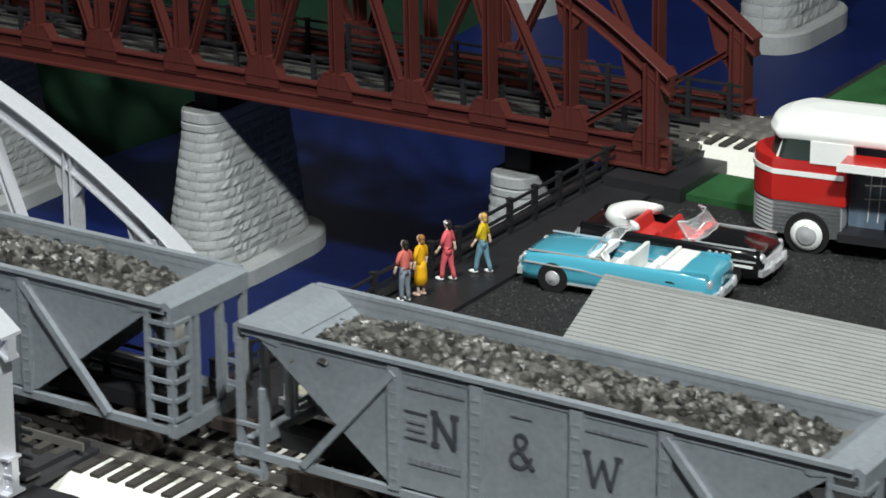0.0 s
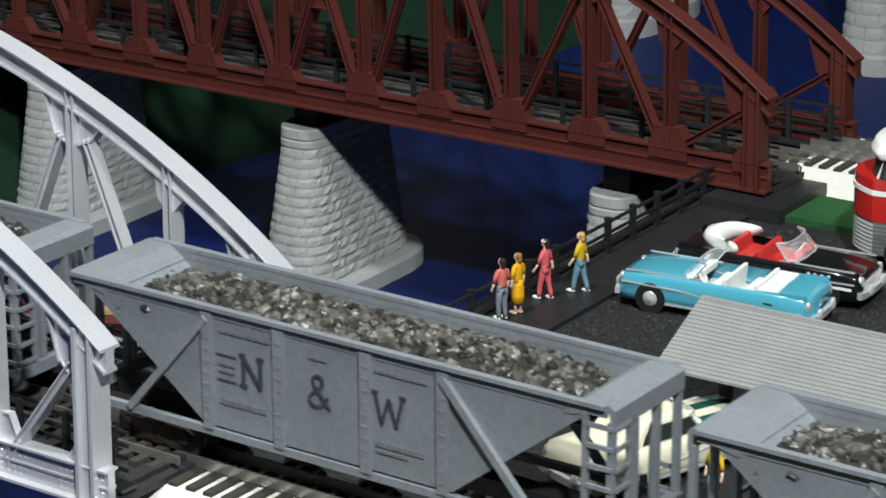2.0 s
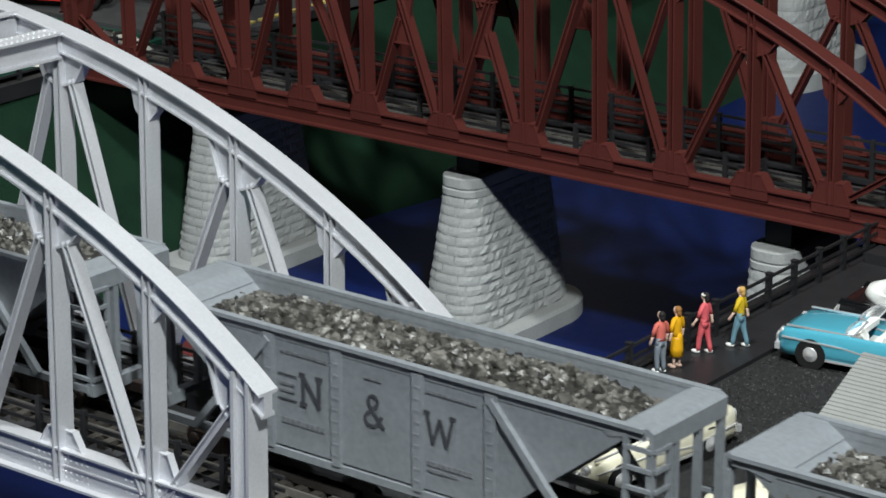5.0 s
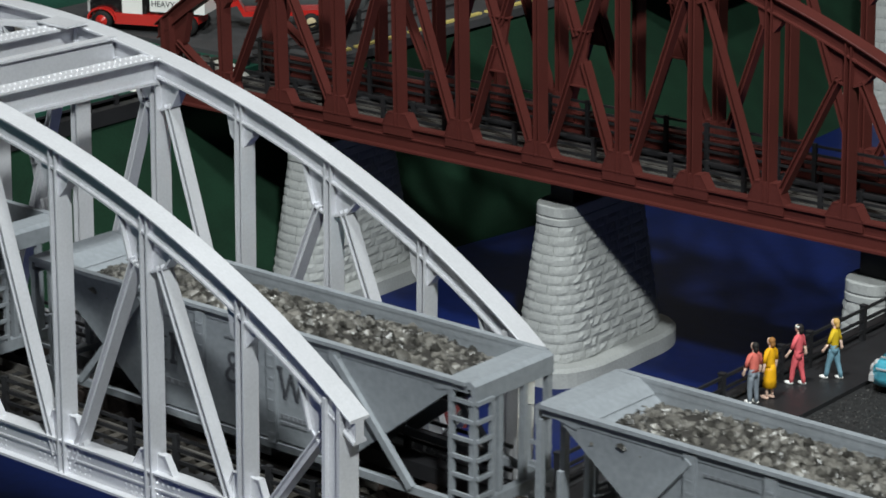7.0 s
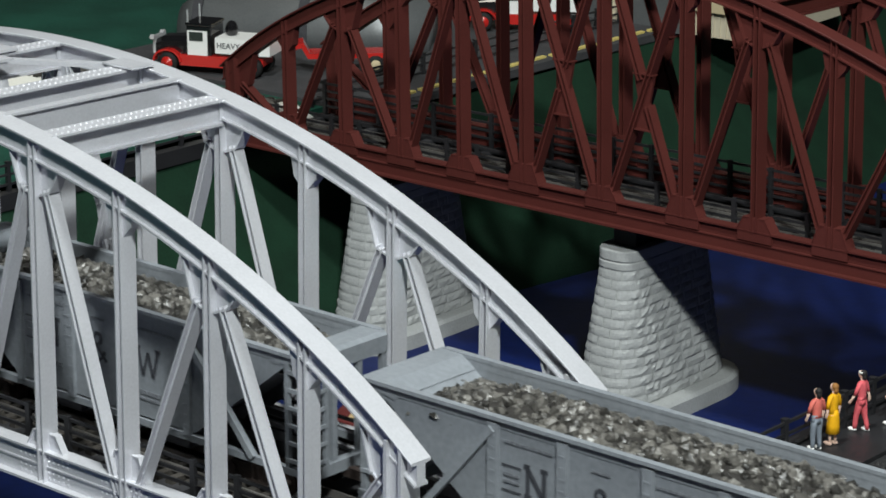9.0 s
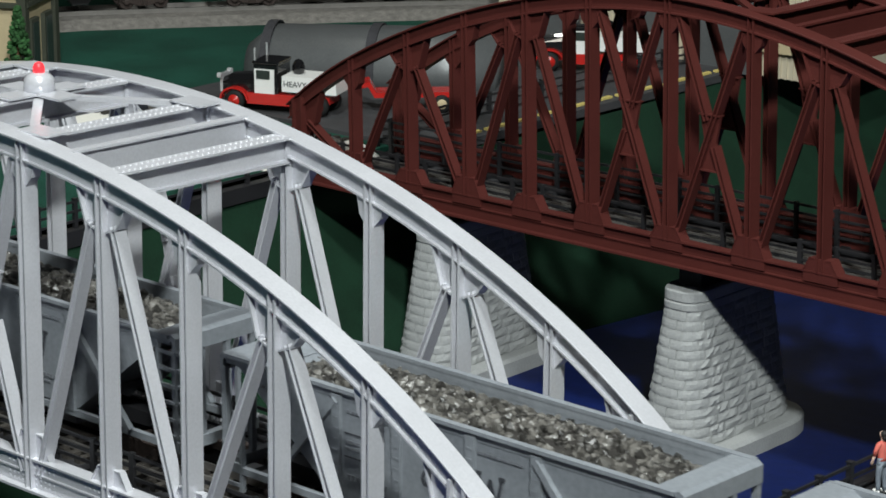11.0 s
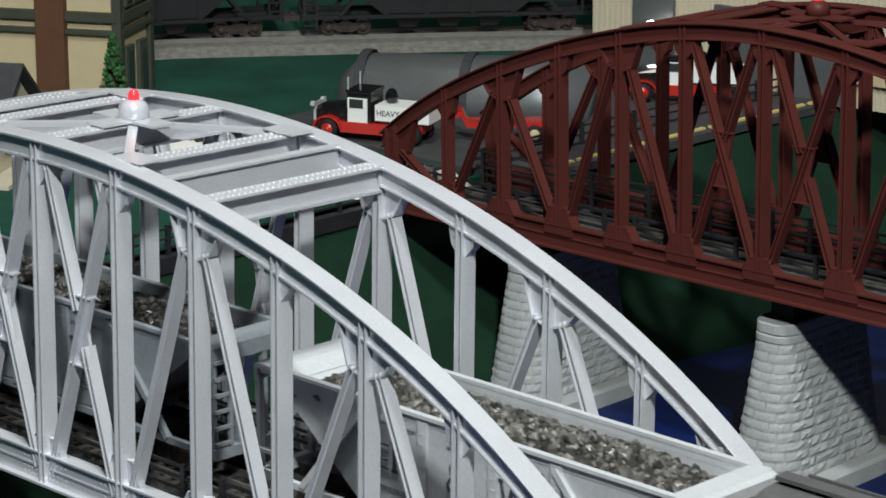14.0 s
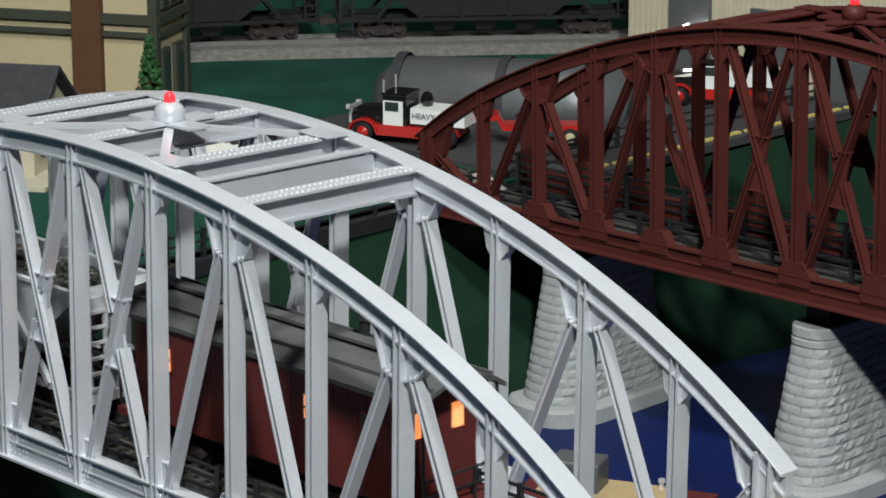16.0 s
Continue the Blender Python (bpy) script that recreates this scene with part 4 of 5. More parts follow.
def sedan(m, paint, interior, label, boot=None, closed_top=None, fins=True, white_tyres=False, hood=None):
    """A 1950s American car, nose to +x, about 128 mm long."""
    t = thing("model_car", m, label, "car", "model cars")
    L, W = 0.0640, 0.0235
    # body shell from cross sections: x, half width at sill, at belt, belt height, crown height
    st = [(-0.0640, 0.0190, 0.0200, 0.0205, 0.0215), (-0.0600, 0.0215, 0.0222, 0.0235, 0.0245), (-0.0420, 0.0225, 0.0232, 0.0238, 0.0252), (-0.0300, 0.0226, 0.0233, 0.0236, 0.0250),
          (0.0160, 0.0226, 0.0232, 0.0232, 0.0250), (0.0200, 0.0226, 0.0231, 0.0232, 0.0252), (0.0450, 0.0224, 0.0228, 0.0226, 0.0245), (0.0580, 0.0214, 0.0218, 0.0216, 0.0228), (0.0632, 0.0190, 0.0200, 0.0196, 0.0205)]
    bm = B()
    rings_ = []
    for x, a, b, zb, zc in st:
        r = [(-a, 0.0060), (-b, 0.0105), (-b - 0.0004, 0.0160), (-b + 0.0006, zb - 0.001), (-b + 0.0026, zb + 0.0012), (-b * 0.55, zc), (0, zc + 0.0006),
             (b * 0.55, zc), (b - 0.0026, zb + 0.0012), (b - 0.0006, zb - 0.001), (b + 0.0004, 0.0160), (b, 0.0105), (a, 0.0060)]
        rings_.append([bm.verts.new((x, y, z)) for y, z in r])
    for n, (p, q) in enumerate(zip(rings_, rings_[1:])):
        for i in range(13):
            if 3 <= n <= 3 and 4 <= i <= 7 and not closed_top:
                continue                      # the open cockpit
            bm.faces.new((p[i], p[(i + 1) % 13], q[(i + 1) % 13], q[i]))
    bm.faces.new(list(reversed(rings_[0])))
    bm.faces.new(rings_[-1])
    part("body", bm, paint, t, "", True)
    for s in (-1, 1):
        bm = B()
        for (xa, za), (xb, zb) in (((0.060, 0.0178), (0.020, 0.0170)), ((0.020, 0.0170), (-0.022, 0.0118)), ((-0.022, 0.0118), (-0.060, 0.0150))):
            bar(bm, (xa, s * 0.0233, za), (xb, s * 0.0236, zb), 0.0008, 0.0010)
        bar(bm, (0.050, s * 0.0226, 0.0066), (-0.050, s * 0.0226, 0.0066), 0.0010, 0.0014)
        part("trim_strip", bm, CHROME, t, "chrome trim strip")
        for x in (0.0405, -0.0375):
            bm = B()
            lathe(bm, (x, s * 0.0215, 0.0088), (0, s, 0), ((0, 0.0102), (0.0018, 0.0102), (0.0019, 0.0094)), 20)
            part("wheel_arch", bm, TYRE, t)
            wheel(t, x, s * 0.0205, 0.0088, 0.0088, white_tyres)
        bm = B()
        lathe(bm, (0.0595, s * 0.0165, 0.0185), (1, 0, 0), ((0, 0.0034), (0.0032, 0.0034), (0.0040, 0.0026), (0.0042, 0.0006)), 12)
        part("headlight", bm, CHROME, t, "chrome headlight", True)
        bm = B()
        blob(bm, (-0.0622, s * 0.0190, 0.0190), (0.0026, 0.0022, 0.0040), 2)
        part("tail_light", bm, CHROME, t, "chrome tail light housing", True)
        if fins:
            bm = B()
            prism(bm, [(-0.063, 0.0225), (-0.061, 0.0262), (-0.030, 0.0248), (-0.030, 0.0235)], s * 0.0200 - 0.0010, s * 0.0200 + 0.0010)
            part("fin", bm, paint, t)
        bm = B()
        box(bm, 0.0335, s * 0.0195, 0.0246, 0.050, 0.0010, 0.0010)
        part("hood_spear", bm, CHROME, t)
    for x, dirn in ((0.0630, 1), (-0.0640, -1)):
        bm = B()
        for k in range(9):
            a0, a1 = -0.0225 + 0.005 * k, -0.0225 + 0.005 * (k + 1)
            f = lambda a: x + dirn * (0.0028 - 5.0 * a * a)
            bar(bm, (f(a0), a0, 0.0105), (f(a1), a1, 0.0105), 0.0032, 0.0042)
        for a in (-0.011, 0.011):
            blob(bm, (x + dirn * 0.0040, a, 0.0125), (0.0022, 0.0026, 0.0042), 2)
        part("bumper", bm, CHROME, t, "chrome bumper", False)
    bm = B()
    box(bm, 0.0632, 0, 0.0155, 0.0020, 0.0300, 0.0055)
    for k in range(9):
        box(bm, 0.0646, -0.0128 + 0.0032 * k, 0.0155, 0.0012, 0.0012, 0.0050)
    part("grille", bm, CHROME, t, "chrome grille")
    if closed_top is None:
        bm = B()
        box(bm, -0.007, 0, 0.0120, 0.046, 0.040, 0.002)
        part("cabin_floor", bm, interior, t)
        for x in (0.000, -0.0215):
            bm = B()
            prism(bm, [(x + 0.0055, 0.0130), (x + 0.0058, 0.0195), (x - 0.0035, 0.0200), (x - 0.0060, 0.0278), (x - 0.0090, 0.0280), (x - 0.0075, 0.0130)], -0.0185, 0.0185)
            part("seat", bm, interior, t, "bench seat", False, 0.0008)
        bm = B()
        box(bm, 0.0150, 0, 0.0235, 0.005, 0.040, 0.004)
        part("dashboard", bm, interior, t)
        bm = B()
        lathe(bm, (0.0105, 0.0095, 0.0235), (-0.8, 0, 0.5), ((0, 0.0042), (0.0007, 0.0042)), 14)
        part("steering_wheel", bm, WHITE, t)
        if boot:
            # the folded top wraps round the rear seat in a U
            bm = B()
            rr = []
            for i in range(13):
                a = math.pi * i / 12
                cx, cy = -0.0300 - 0.0135 * math.sin(a) ** 0.8, 0.0192 * math.cos(a)
                k = 0.55 + 0.45 * math.sin(a)
                rr.append([bm.verts.new((cx + 0.0088 * k * math.cos(j * math.pi / 4) + (0.012 * (1 - k)), cy + 0.0020 * math.cos(a) * math.cos(j * math.pi / 4), 0.0282 + 0.0066 * k * math.sin(j * math.pi / 4))) for j in range(8)])
            loft(bm, rr)
            part("folded_top", bm, boot, t, "white folded top", True)
            for s in (-1, 1):
                for j in range(4):
                    bm = B()
                    lathe(bm, (0.0290 + j * 0.0045, s * 0.0231, 0.0205), (0, s, 0), ((0, 0.0013), (0.0006, 0.0013), (0.0009, 0.0009)), 10)
                    part("porthole", bm, CHROME, t, "chrome porthole", True)
                bm = B()
                for (xa, za), (xb, zb) in (((0.058, 0.0140), (0.010, 0.0150)), ((0.010, 0.0150), (-0.020, 0.0165))):
                    bar(bm, (xa, s * 0.0231, za), (xb, s * 0.0235, zb), 0.0008, 0.0016)
                part("side_spear", bm, WHITE, t, "white side spear")
        else:
            bm = B()
            loft(bm, [[bm.verts.new((x, y, z)) for x, y in ((-0.043, -0.0190), (-0.030, -0.0195), (-0.030, 0.0195), (-0.043, 0.0190))] for z in (0.0240, 0.0262)])
            part("boot_cover", bm, interior, t, "white boot cover behind the rear seat", False, 0.0008)
    else:
        bm = B()
        loft(bm, [[bm.verts.new((x, y, z)) for x, y in pts] for z, pts in ((0.0245, [(-0.034, -0.0195), (0.018, -0.0195), (0.018, 0.0195), (-0.034, 0.0195)]), (0.0365, [(-0.025, -0.0165), (0.008, -0.0165), (0.008, 0.0165), (-0.025, 0.0165)]), (0.0385, [(-0.020, -0.0140), (0.004, -0.0140), (0.004, 0.0140), (-0.020, 0.0140)]))])
        part("hard_top", bm, closed_top, t, "cream hard top", False, 0.0015)
        for s in (-1, 1):
            bm = B()
            prism(bm, [(-0.028, 0.0258), (0.012, 0.0258), (0.0065, 0.0350), (-0.0225, 0.0350)], s * 0.0186 - 0.0006, s * 0.0186 + 0.0006)
            part("side_window", bm, PANE, t, "dark side window")
    if hood:
        bm = B()
        rr = []
        for x, hw, z in ((0.020, 0.0205, 0.0256), (0.045, 0.0200, 0.0249), (0.058, 0.0185, 0.0232), (0.0630, 0.0160, 0.0212)):
            rr.append([bm.verts.new(v) for v in ((x, -hw, z - 0.003), (x, -hw * 0.6, z), (x, hw * 0.6, z), (x, hw, z - 0.003), (x, 0, z - 0.006))])
        loft(bm, rr)
        part("hood", bm, hood, t, "dark green hood")
    # wrap-around windscreen
    bm = B()
    arc = [(0.0135, -0.0205), (0.0195, -0.0170), (0.0215, -0.0080), (0.0215, 0.0080), (0.0195, 0.0170), (0.0135, 0.0205)]
    lo = [bm.verts.new((x, y, 0.0250)) for x, y in arc]
    hi = [bm.verts.new((x - 0.0085, y * 0.90, 0.0355)) for x, y in arc]
    lo2 = [bm.verts.new((x - 0.0008, y * 0.97, 0.0250)) for x, y in reversed(arc)]
    hi2 = [bm.verts.new((x - 0.0093, y * 0.87, 0.0355)) for x, y in reversed(arc)]
    loft(bm, [lo + lo2, hi + hi2])
    ws = part("windscreen", bm, CLEAR, t, "clear wrap-around windscreen")
    ws.visible_shadow = False
    bm = B()
    for (xa, ya), (xb, yb) in zip(arc, arc[1:]):
        bar(bm, (xa - 0.0085, ya * 0.90, 0.0357), (xb - 0.0085, yb * 0.90, 0.0357), 0.0010, 0.0010)
        bar(bm, (xa, ya, 0.0252), (xb, yb, 0.0252), 0.0012, 0.0012)
    for k in (0, -1):
        bar(bm, (arc[k][0], arc[k][1], 0.0250), (arc[k][0] - 0.0085, arc[k][1] * 0.90, 0.0357), 0.0010, 0.0010)
    part("windscreen_frame", bm, CHROME, ws, "chrome windscreen frame")
    return t


sedan(pose(-0.7440, 1.4460, LOT_Z + 0.0005, 0, 0, 186), TEAL, WHITE, "turquoise 1950s convertible with white seats parked on black gravel")
sedan(pose(-0.7360, 1.5060, LOT_Z + 0.0005, 0, 0, 5), NOIR, SEAT_R, "black 1950s convertible with red seats and white folded top", boot=WHITE)
sedan(pose(-0.658, 1.209, LOT_Z + 0.0005, 0, 0, 69), CREAM, CREAM, "cream 1950s hardtop with dark green hood parked beside the track", closed_top=CREAM, fins=False, hood=BOTTLE)


sedan(pose(-0.782, 1.222, LOT_Z + 0.0005, 0, 0, 262), CREAM, CREAM, "cream 1950s hardtop parked close to the river walkway", closed_top=CREAM, fins=False)


def show_bus(m):
    """A tall round-nosed display bus, nose to -x."""
    t = thing("display_bus", m, "red and white streamlined display bus with open side", "bus")
    L, W = 0.26, 0.030

    def shell(bm, z0, z1, out0, out1, x_end, bulge):
        a = []
        for z, o in ((z0, out0), (z1, out1)):
            r = []
            for i in range(25):
                u = -1 + 2 * i / 24
                r.append((-0.004 + bulge * (1 - abs(u) ** 2.4) * -1 + o, u * W))
            r += [(x_end, W), (x_end, -W)]
            a.append([bm.verts.new((x, y, z)) for x, y in r])
        loft(bm, a)
    bm = B()
    shell(bm, 0.036, 0.067, 0.0, 0.0, 0.048, 0.020)
    part("cab", bm, RED, t, "glossy red rounded cab", False, 0.0008)
    bm = B()
    shell(bm, 0.0555, 0.0590, -0.0010, -0.0010, 0.046, 0.020)
    for s in (-1, 1):
        box(bm, 0.021, s * (W + 0.0002), 0.0572, 0.050, 0.001, 0.0035)
    part("stripe", bm, WHITE, t, "white stripe")
    for k in range(8):
        bm = B()
        shell(bm, 0.0125 + k * 0.0029, 0.0145 + k * 0.0029, 0.0, 0.0008, 0.046, 0.0195)
        part("flute", bm, CHROME, t, "chrome flute")
    bm = B()
    shell(bm, 0.012, 0.036, 0.0015, 0.0015, 0.045, 0.019)
    part("lower_panel", bm, GREYMETAL, t)
    bm = B()
    shell(bm, 0.067, 0.083, 0.006, 0.010, 0.034, 0.014)
    part("windscreen", bm, PANE, t, "dark cab windscreen")
    for i in (-1, 0, 1):
        bm = B()
        bar(bm, (-0.008 + abs(i) * 0.006, i * 0.026, 0.067), (-0.003 + abs(i) * 0.006, i * 0.025, 0.083), 0.002, 0.002)
        part("pillar", bm, WHITE, t, "white pillar")
    bm = B()
    rr = []
    for z, g, o in ((0.081, 1.00, 0.0), (0.086, 1.04, -0.003), (0.093, 0.96, 0.000), (0.0975, 0.75, 0.010), (0.099, 0.40, 0.022)):
        r = []
        for i in range(25):
            u = -1 + 2 * i / 24
            r.append((o + -0.010 * (1 - abs(u) ** 2.4), u * W * g))
        r += [(L, W * g), (L, -W * g)]
        rr.append([bm.verts.new((x, y, z)) for x, y in r])
    loft(bm, rr)
    part("roof", bm, WHITE, t, "white rounded roof", False, 0.002)
    bm = B()
    box(bm, 0.150, 0.006, 0.050, 0.205, 2 * W - 0.014, 0.062)
    part("rear_body", bm, SHOWROOM, t, "dark interior of the open side")
    bm = B()
    box(bm, 0.037, -W + 0.003, 0.074, 0.030, 0.008, 0.016)
    part("door_panel", bm, WHITE, t)
    bm = B()
    box(bm, 0.150, -0.012, 0.016, 0.21, 0.050, 0.006)
    part("stage", bm, BLACK, t, "black fold-out stage")
    bm = B()
    prism(bm, [(0.048, 0.0735), (0.25, 0.0735), (0.25, 0.0750), (0.048, 0.0750)], -W - 0.026, -W + 0.002)
    part("awning", bm, RED, t, "red awning")
    bm = B()
    box(bm, 0.149, -W - 0.026, 0.0735, 0.204, 0.0014, 0.0055)
    part("awning_edge", bm, WHITE, t, "white awning edge")
    for k in range(3):
        bm = B()
        x = 0.066 + 0.034 * k
        box(bm, x, -0.016, 0.046, 0.020, 0.001, 0.050)
        dp = part("display_panel", bm, SHOWROOM, t, "blue grey display panel")
        bm = B()
        for dx in (-0.004, 0.003):
            bar(bm, (x + dx - 0.001, -0.0170, 0.024), (x + dx + 0.001, -0.0170, 0.068), 0.0007, 0.0009, (1, 0, 0))
        for z in (0.040, 0.050, 0.058):
            bar(bm, (x - 0.008, -0.0170, z), (x + 0.009, -0.0170, z + 0.0015), 0.0006, 0.0009)
        part("display_drawing", bm, WHITE, dp, "white line drawing")
    for k, (x, y, h) in enumerate(((0.083, -0.026, 0.020), (0.098, -0.034, 0.028), (0.120, -0.030, 0.024), (0.150, -0.030, 0.03))):
        bm = B()
        box(bm, x, y, 0.019 + h / 2, 0.009, 0.008, h)
        for j in range(int(h / 0.004)):
            box(bm, x, y - 0.0042, 0.022 + j * 0.004, 0.0075, 0.0006, 0.0014)
        part("model_tower", bm, WHITE, t, "white exhibit model")
    for x in (0.022, 0.23):
        for s in (-1, 1):
            bm = B()
            lathe(bm, (x, s * (W - 0.004), 0.0140), (0, s, 0), ((0, 0.0160), (0.0045, 0.0160), (0.0046, 0.014)), 24)
            part("wheel_arch", bm, TYRE, t)
            wheel(t, x, s * (W - 0.0015), 0.0132, 0.0132, True)
    return t


show_bus(pose(-0.7005, 1.594, LOT_Z + 0.0005, 0, 0, 9) @ Matrix.Diagonal((0.95, 0.94, 0.935, 1)))

# station roof on posts beside the lot
t = thing("platform_shelter", pose(-0.682, 1.244, 0), "grey shelter roof with lapped boards beside the lot", "shelter")
SL = Vector((0, 0.054, 0.025))
for k in range(19):
    a, b = SL * (k / 19), SL * ((k + 1) / 19)
    bm = B()
    vs = [bm.verts.new(v) for v in ((0, a.y, a.z), (0.42, a.y, a.z), (0.42, a.y, a.z + 0.0016), (0, a.y, a.z + 0.0016), (0, b.y, b.z), (0.42, b.y, b.z), (0.42, b.y, b.z + 0.0009), (0, b.y, b.z + 0.0009))]
    for f in ((0, 1, 2, 3), (7, 6, 5, 4), (3, 2, 6, 7), (0, 4, 5, 1), (0, 3, 7, 4), (1, 5, 6, 2)):
        bm.faces.new([vs[i] for i in f])
    part("roof_board", bm, ROOFING, t)
bm = B()
prism(bm, [(0, 0.0242), (0.42, 0.0242), (0.42, 0.0262), (0, 0.0262)], 0.052, 0.056)
part("ridge_board", bm, ROOFING, t)
for x in (0.03, 0.15, 0.27, 0.39):
    bm = B()
    bar(bm, (x, 0.030, LOT_Z), (x, 0.030, 0.013), 0.006, 0.006, (1, 0, 0))
    part("post", bm, GREENTRIM, t)

# ---------------------------------------------------------------- far bank: buildings


def block(bm, p, q, h, z, thick):
    """A wall from p to q in plan."""
    bar(bm, (p[0], p[1], z + h / 2), (q[0], q[1], z + h / 2), thick, h)


G = -0.045
t = thing("half_timbered_building", pose(-2.172, 1.778, G, 0, 0, 29), "tall beige building with brown timber and dark green trim", "building")
WX, WY, HB = 0.20, 0.085, 0.36
bm = B()
box(bm, -WX / 2, WY / 2, HB / 2, WX, WY, HB)
body = part("wall", bm, BEIGE, t, "beige stucco wall")
for x in (-0.0, -WX):
    bm = B()
    box(bm, x, 0, HB / 2, 0.010, 0.010, HB)
    part("corner_post", bm, GREENTRIM, t)
bm = B()
box(bm, 0, WY, HB / 2, 0.010, 0.010, HB)
part("corner_post", bm, GREENTRIM, t)
bm = B()
box(bm, -0.072, -0.004, HB / 2, 0.032, 0.012, HB)
part("timber_post", bm, TIMBER, t, "broad brown timber post")
bm = B()
box(bm, -0.205, -0.004, HB / 2, 0.02, 0.012, HB)
part("timber_post", bm, GREENTRIM, t)
for z, h in ((0.098, 0.010), (0.082, 0.005), (0.200, 0.010)):
    bm = B()
    box(bm, -WX / 2, -0.002, z, WX, 0.008, h)
    box(bm, 0.002, WY / 2, z, 0.008, WY, h)
    part("band", bm, GREENTRIM, t, "dark green band")
for y, z in ((0.022, 0.035), (0.060, 0.035), (0.022, 0.150), (0.045, 0.150), (0.066, 0.150)):
    bm = B()
    box(bm, 0.002, y, z, 0.006, 0.022 if z < 0.1 else 0.018, 0.060 if z < 0.1 else 0.085)
    w = part("window", bm, GREENTRIM, t)
    bm = B()
    box(bm, 0.0045, y, z, 0.003, 0.016 if z < 0.1 else 0.013, 0.052 if z < 0.1 else 0.076)
    part("pane", bm, PANE, w)
bm = B()
box(bm, -WX / 2, WY / 2, HB + 0.006, WX + 0.03, WY + 0.03, 0.012)
part("roof", bm, SLATE, t)

t = thing("conifer", pose(-2.128, 1.735, G), "small dark green conifer beside the timbered building", "tree")
bm = B()
lathe(bm, (0, 0, 0), (0, 0, 1), ((0, 0.003), (0.05, 0.0018), (0.088, 0.0006)), 8)
part("trunk", bm, TIMBER, t)
bm = B()
rnd = random.Random(3)
for i in range(420):
    h = rnd.random() ** 1.2
    z = 0.008 + h * 0.084
    r = (0.0170 * (1 - h) + 0.0014) * rnd.uniform(0.45, 1.05)
    a = rnd.uniform(0, 6.283)
    blob(bm, (r * math.cos(a), r * math.sin(a), z), (0.0030, 0.0030, 0.0024), 1, 0.35)
tagged(part("crown", bm, LEAF, t, "dark green needle clumps"), kind="stuff")

t = thing("small_house", pose(-2.02, 1.505, G, 0, 0, 32), "small cream house with dark slate gable roof", "house")
bm = B()
box(bm, -0.085, 0.045, 0.030, 0.17, 0.09, 0.060)
part("wall", bm, BEIGE2, t, "cream plaster wall")
for s, y0, y1 in ((-1, -0.012, 0.045), (1, 0.102, 0.045)):
    bm = B()
    a = [bm.verts.new(v) for v in ((0.012, y0, 0.052), (0.012, y1, 0.098), (0.012, y1, 0.102), (0.012, y0, 0.056))]
    b = [bm.verts.new((-0.185, v.co.y, v.co.z)) for v in a]
    loft(bm, [a, b])
    part("roof", bm, SLATE, t, "dark slate roof slope")
bm = B()
a = [bm.verts.new(v) for v in ((0.0, 0.0, 0.060), (0.0, 0.09, 0.060), (0.0, 0.045, 0.096))]
b = [bm.verts.new((-0.17, v.co.y, v.co.z)) for v in a]
loft(bm, [a, b])
part("gable", bm, BEIGE2, t)
for y in (0.025, 0.062):
    bm = B()
    box(bm, 0.001, y, 0.032, 0.004, 0.014, 0.024)
    part("window", bm, PANE, t)
bm = B()
box(bm, -0.02, 0.02, 0.002, 0.09, 0.12, 0.004)
part("footing", bm, BEIGE2, t)

t = thing("warehouse", pose(-1.975, 2.30, G, 0, 0, 3), "cream board-sided warehouse with grey doors", "building")
bm = B()
box(bm, 0.21, 0.10, 0.09, 0.42, 0.20, 0.18)
part("wall", bm, BEIGE2, t, "cream siding wall")
bm = B()
x = 0.004
while x < 0.42:
    box(bm, x, -0.0008, 0.09, 0.0022, 0.0020, 0.18)
    x += 0.0075
tagged(part("siding_batten", bm, BEIGE2, t), kind="stuff")
for x, z, w, h, mtl, lab in ((0.088, 0.052, 0.055, 0.104, GREYMETAL, "grey loading door"), (0.305, 0.045, 0.085, 0.09, GREYMETAL, "grey loading door"), (0.365, 0.050, 0.052, 0.045, BEIGE, "cream notice board"), (0.200, 0.045, 0.060, 0.09, GREYMETAL, "grey loading door")):
    bm = B()
    box(bm, x, -0.004, z, w, 0.006, h)
    part("door", bm, mtl, t, lab)
bm = B()
box(bm, 0.21, 0.10, 0.184, 0.44, 0.22, 0.008)
part("roof", bm, SLATE, t)
bm = B()
bar(bm, (0.100, 0, 0.060), (0.100, -0.022, 0.064), 0.002, 0.002)
fx = part("lamp_bracket", bm, GREYMETAL, t)
bm = B()
blob(bm, (0.100, -0.024, 0.0615), (0.0085, 0.005, 0.0055), 2)
part("lamp", bm, LAMP, fx, "white glowing lamp", True)

# ballasted curve with black hopper cars
bm = B()
CURVE = [(-2.62, 1.62), (-2.52, 1.83), (-2.395, 2.045), (-2.28, 2.19), (-2.17, 2.325), (-2.06, 2.45), (-1.92, 2.60), (-1.72, 2.74)]
prev = None
for i, (x, y) in enumerate(CURVE):
    a, b = Vector(CURVE[max(0, i - 1)]), Vector(CURVE[min(len(CURVE) - 1, i + 1)])
    d = (b - a).normalized()
    n = Vector((-d.y, d.x))
    r = [bm.verts.new((x + n.x * w, y + n.y * w, z)) for w, z in ((-0.075, G - 0.002), (-0.045, G + 0.008), (0.045, G + 0.008), (0.075, G - 0.002))]
    if prev:
        for k in range(3):
            bm.faces.new((prev[k], prev[k + 1], r[k + 1], r[k]))
    prev = r
solid("track_embankment", bm, BALLAST, "grey ballast embankment curving behind the turf", "embankment")
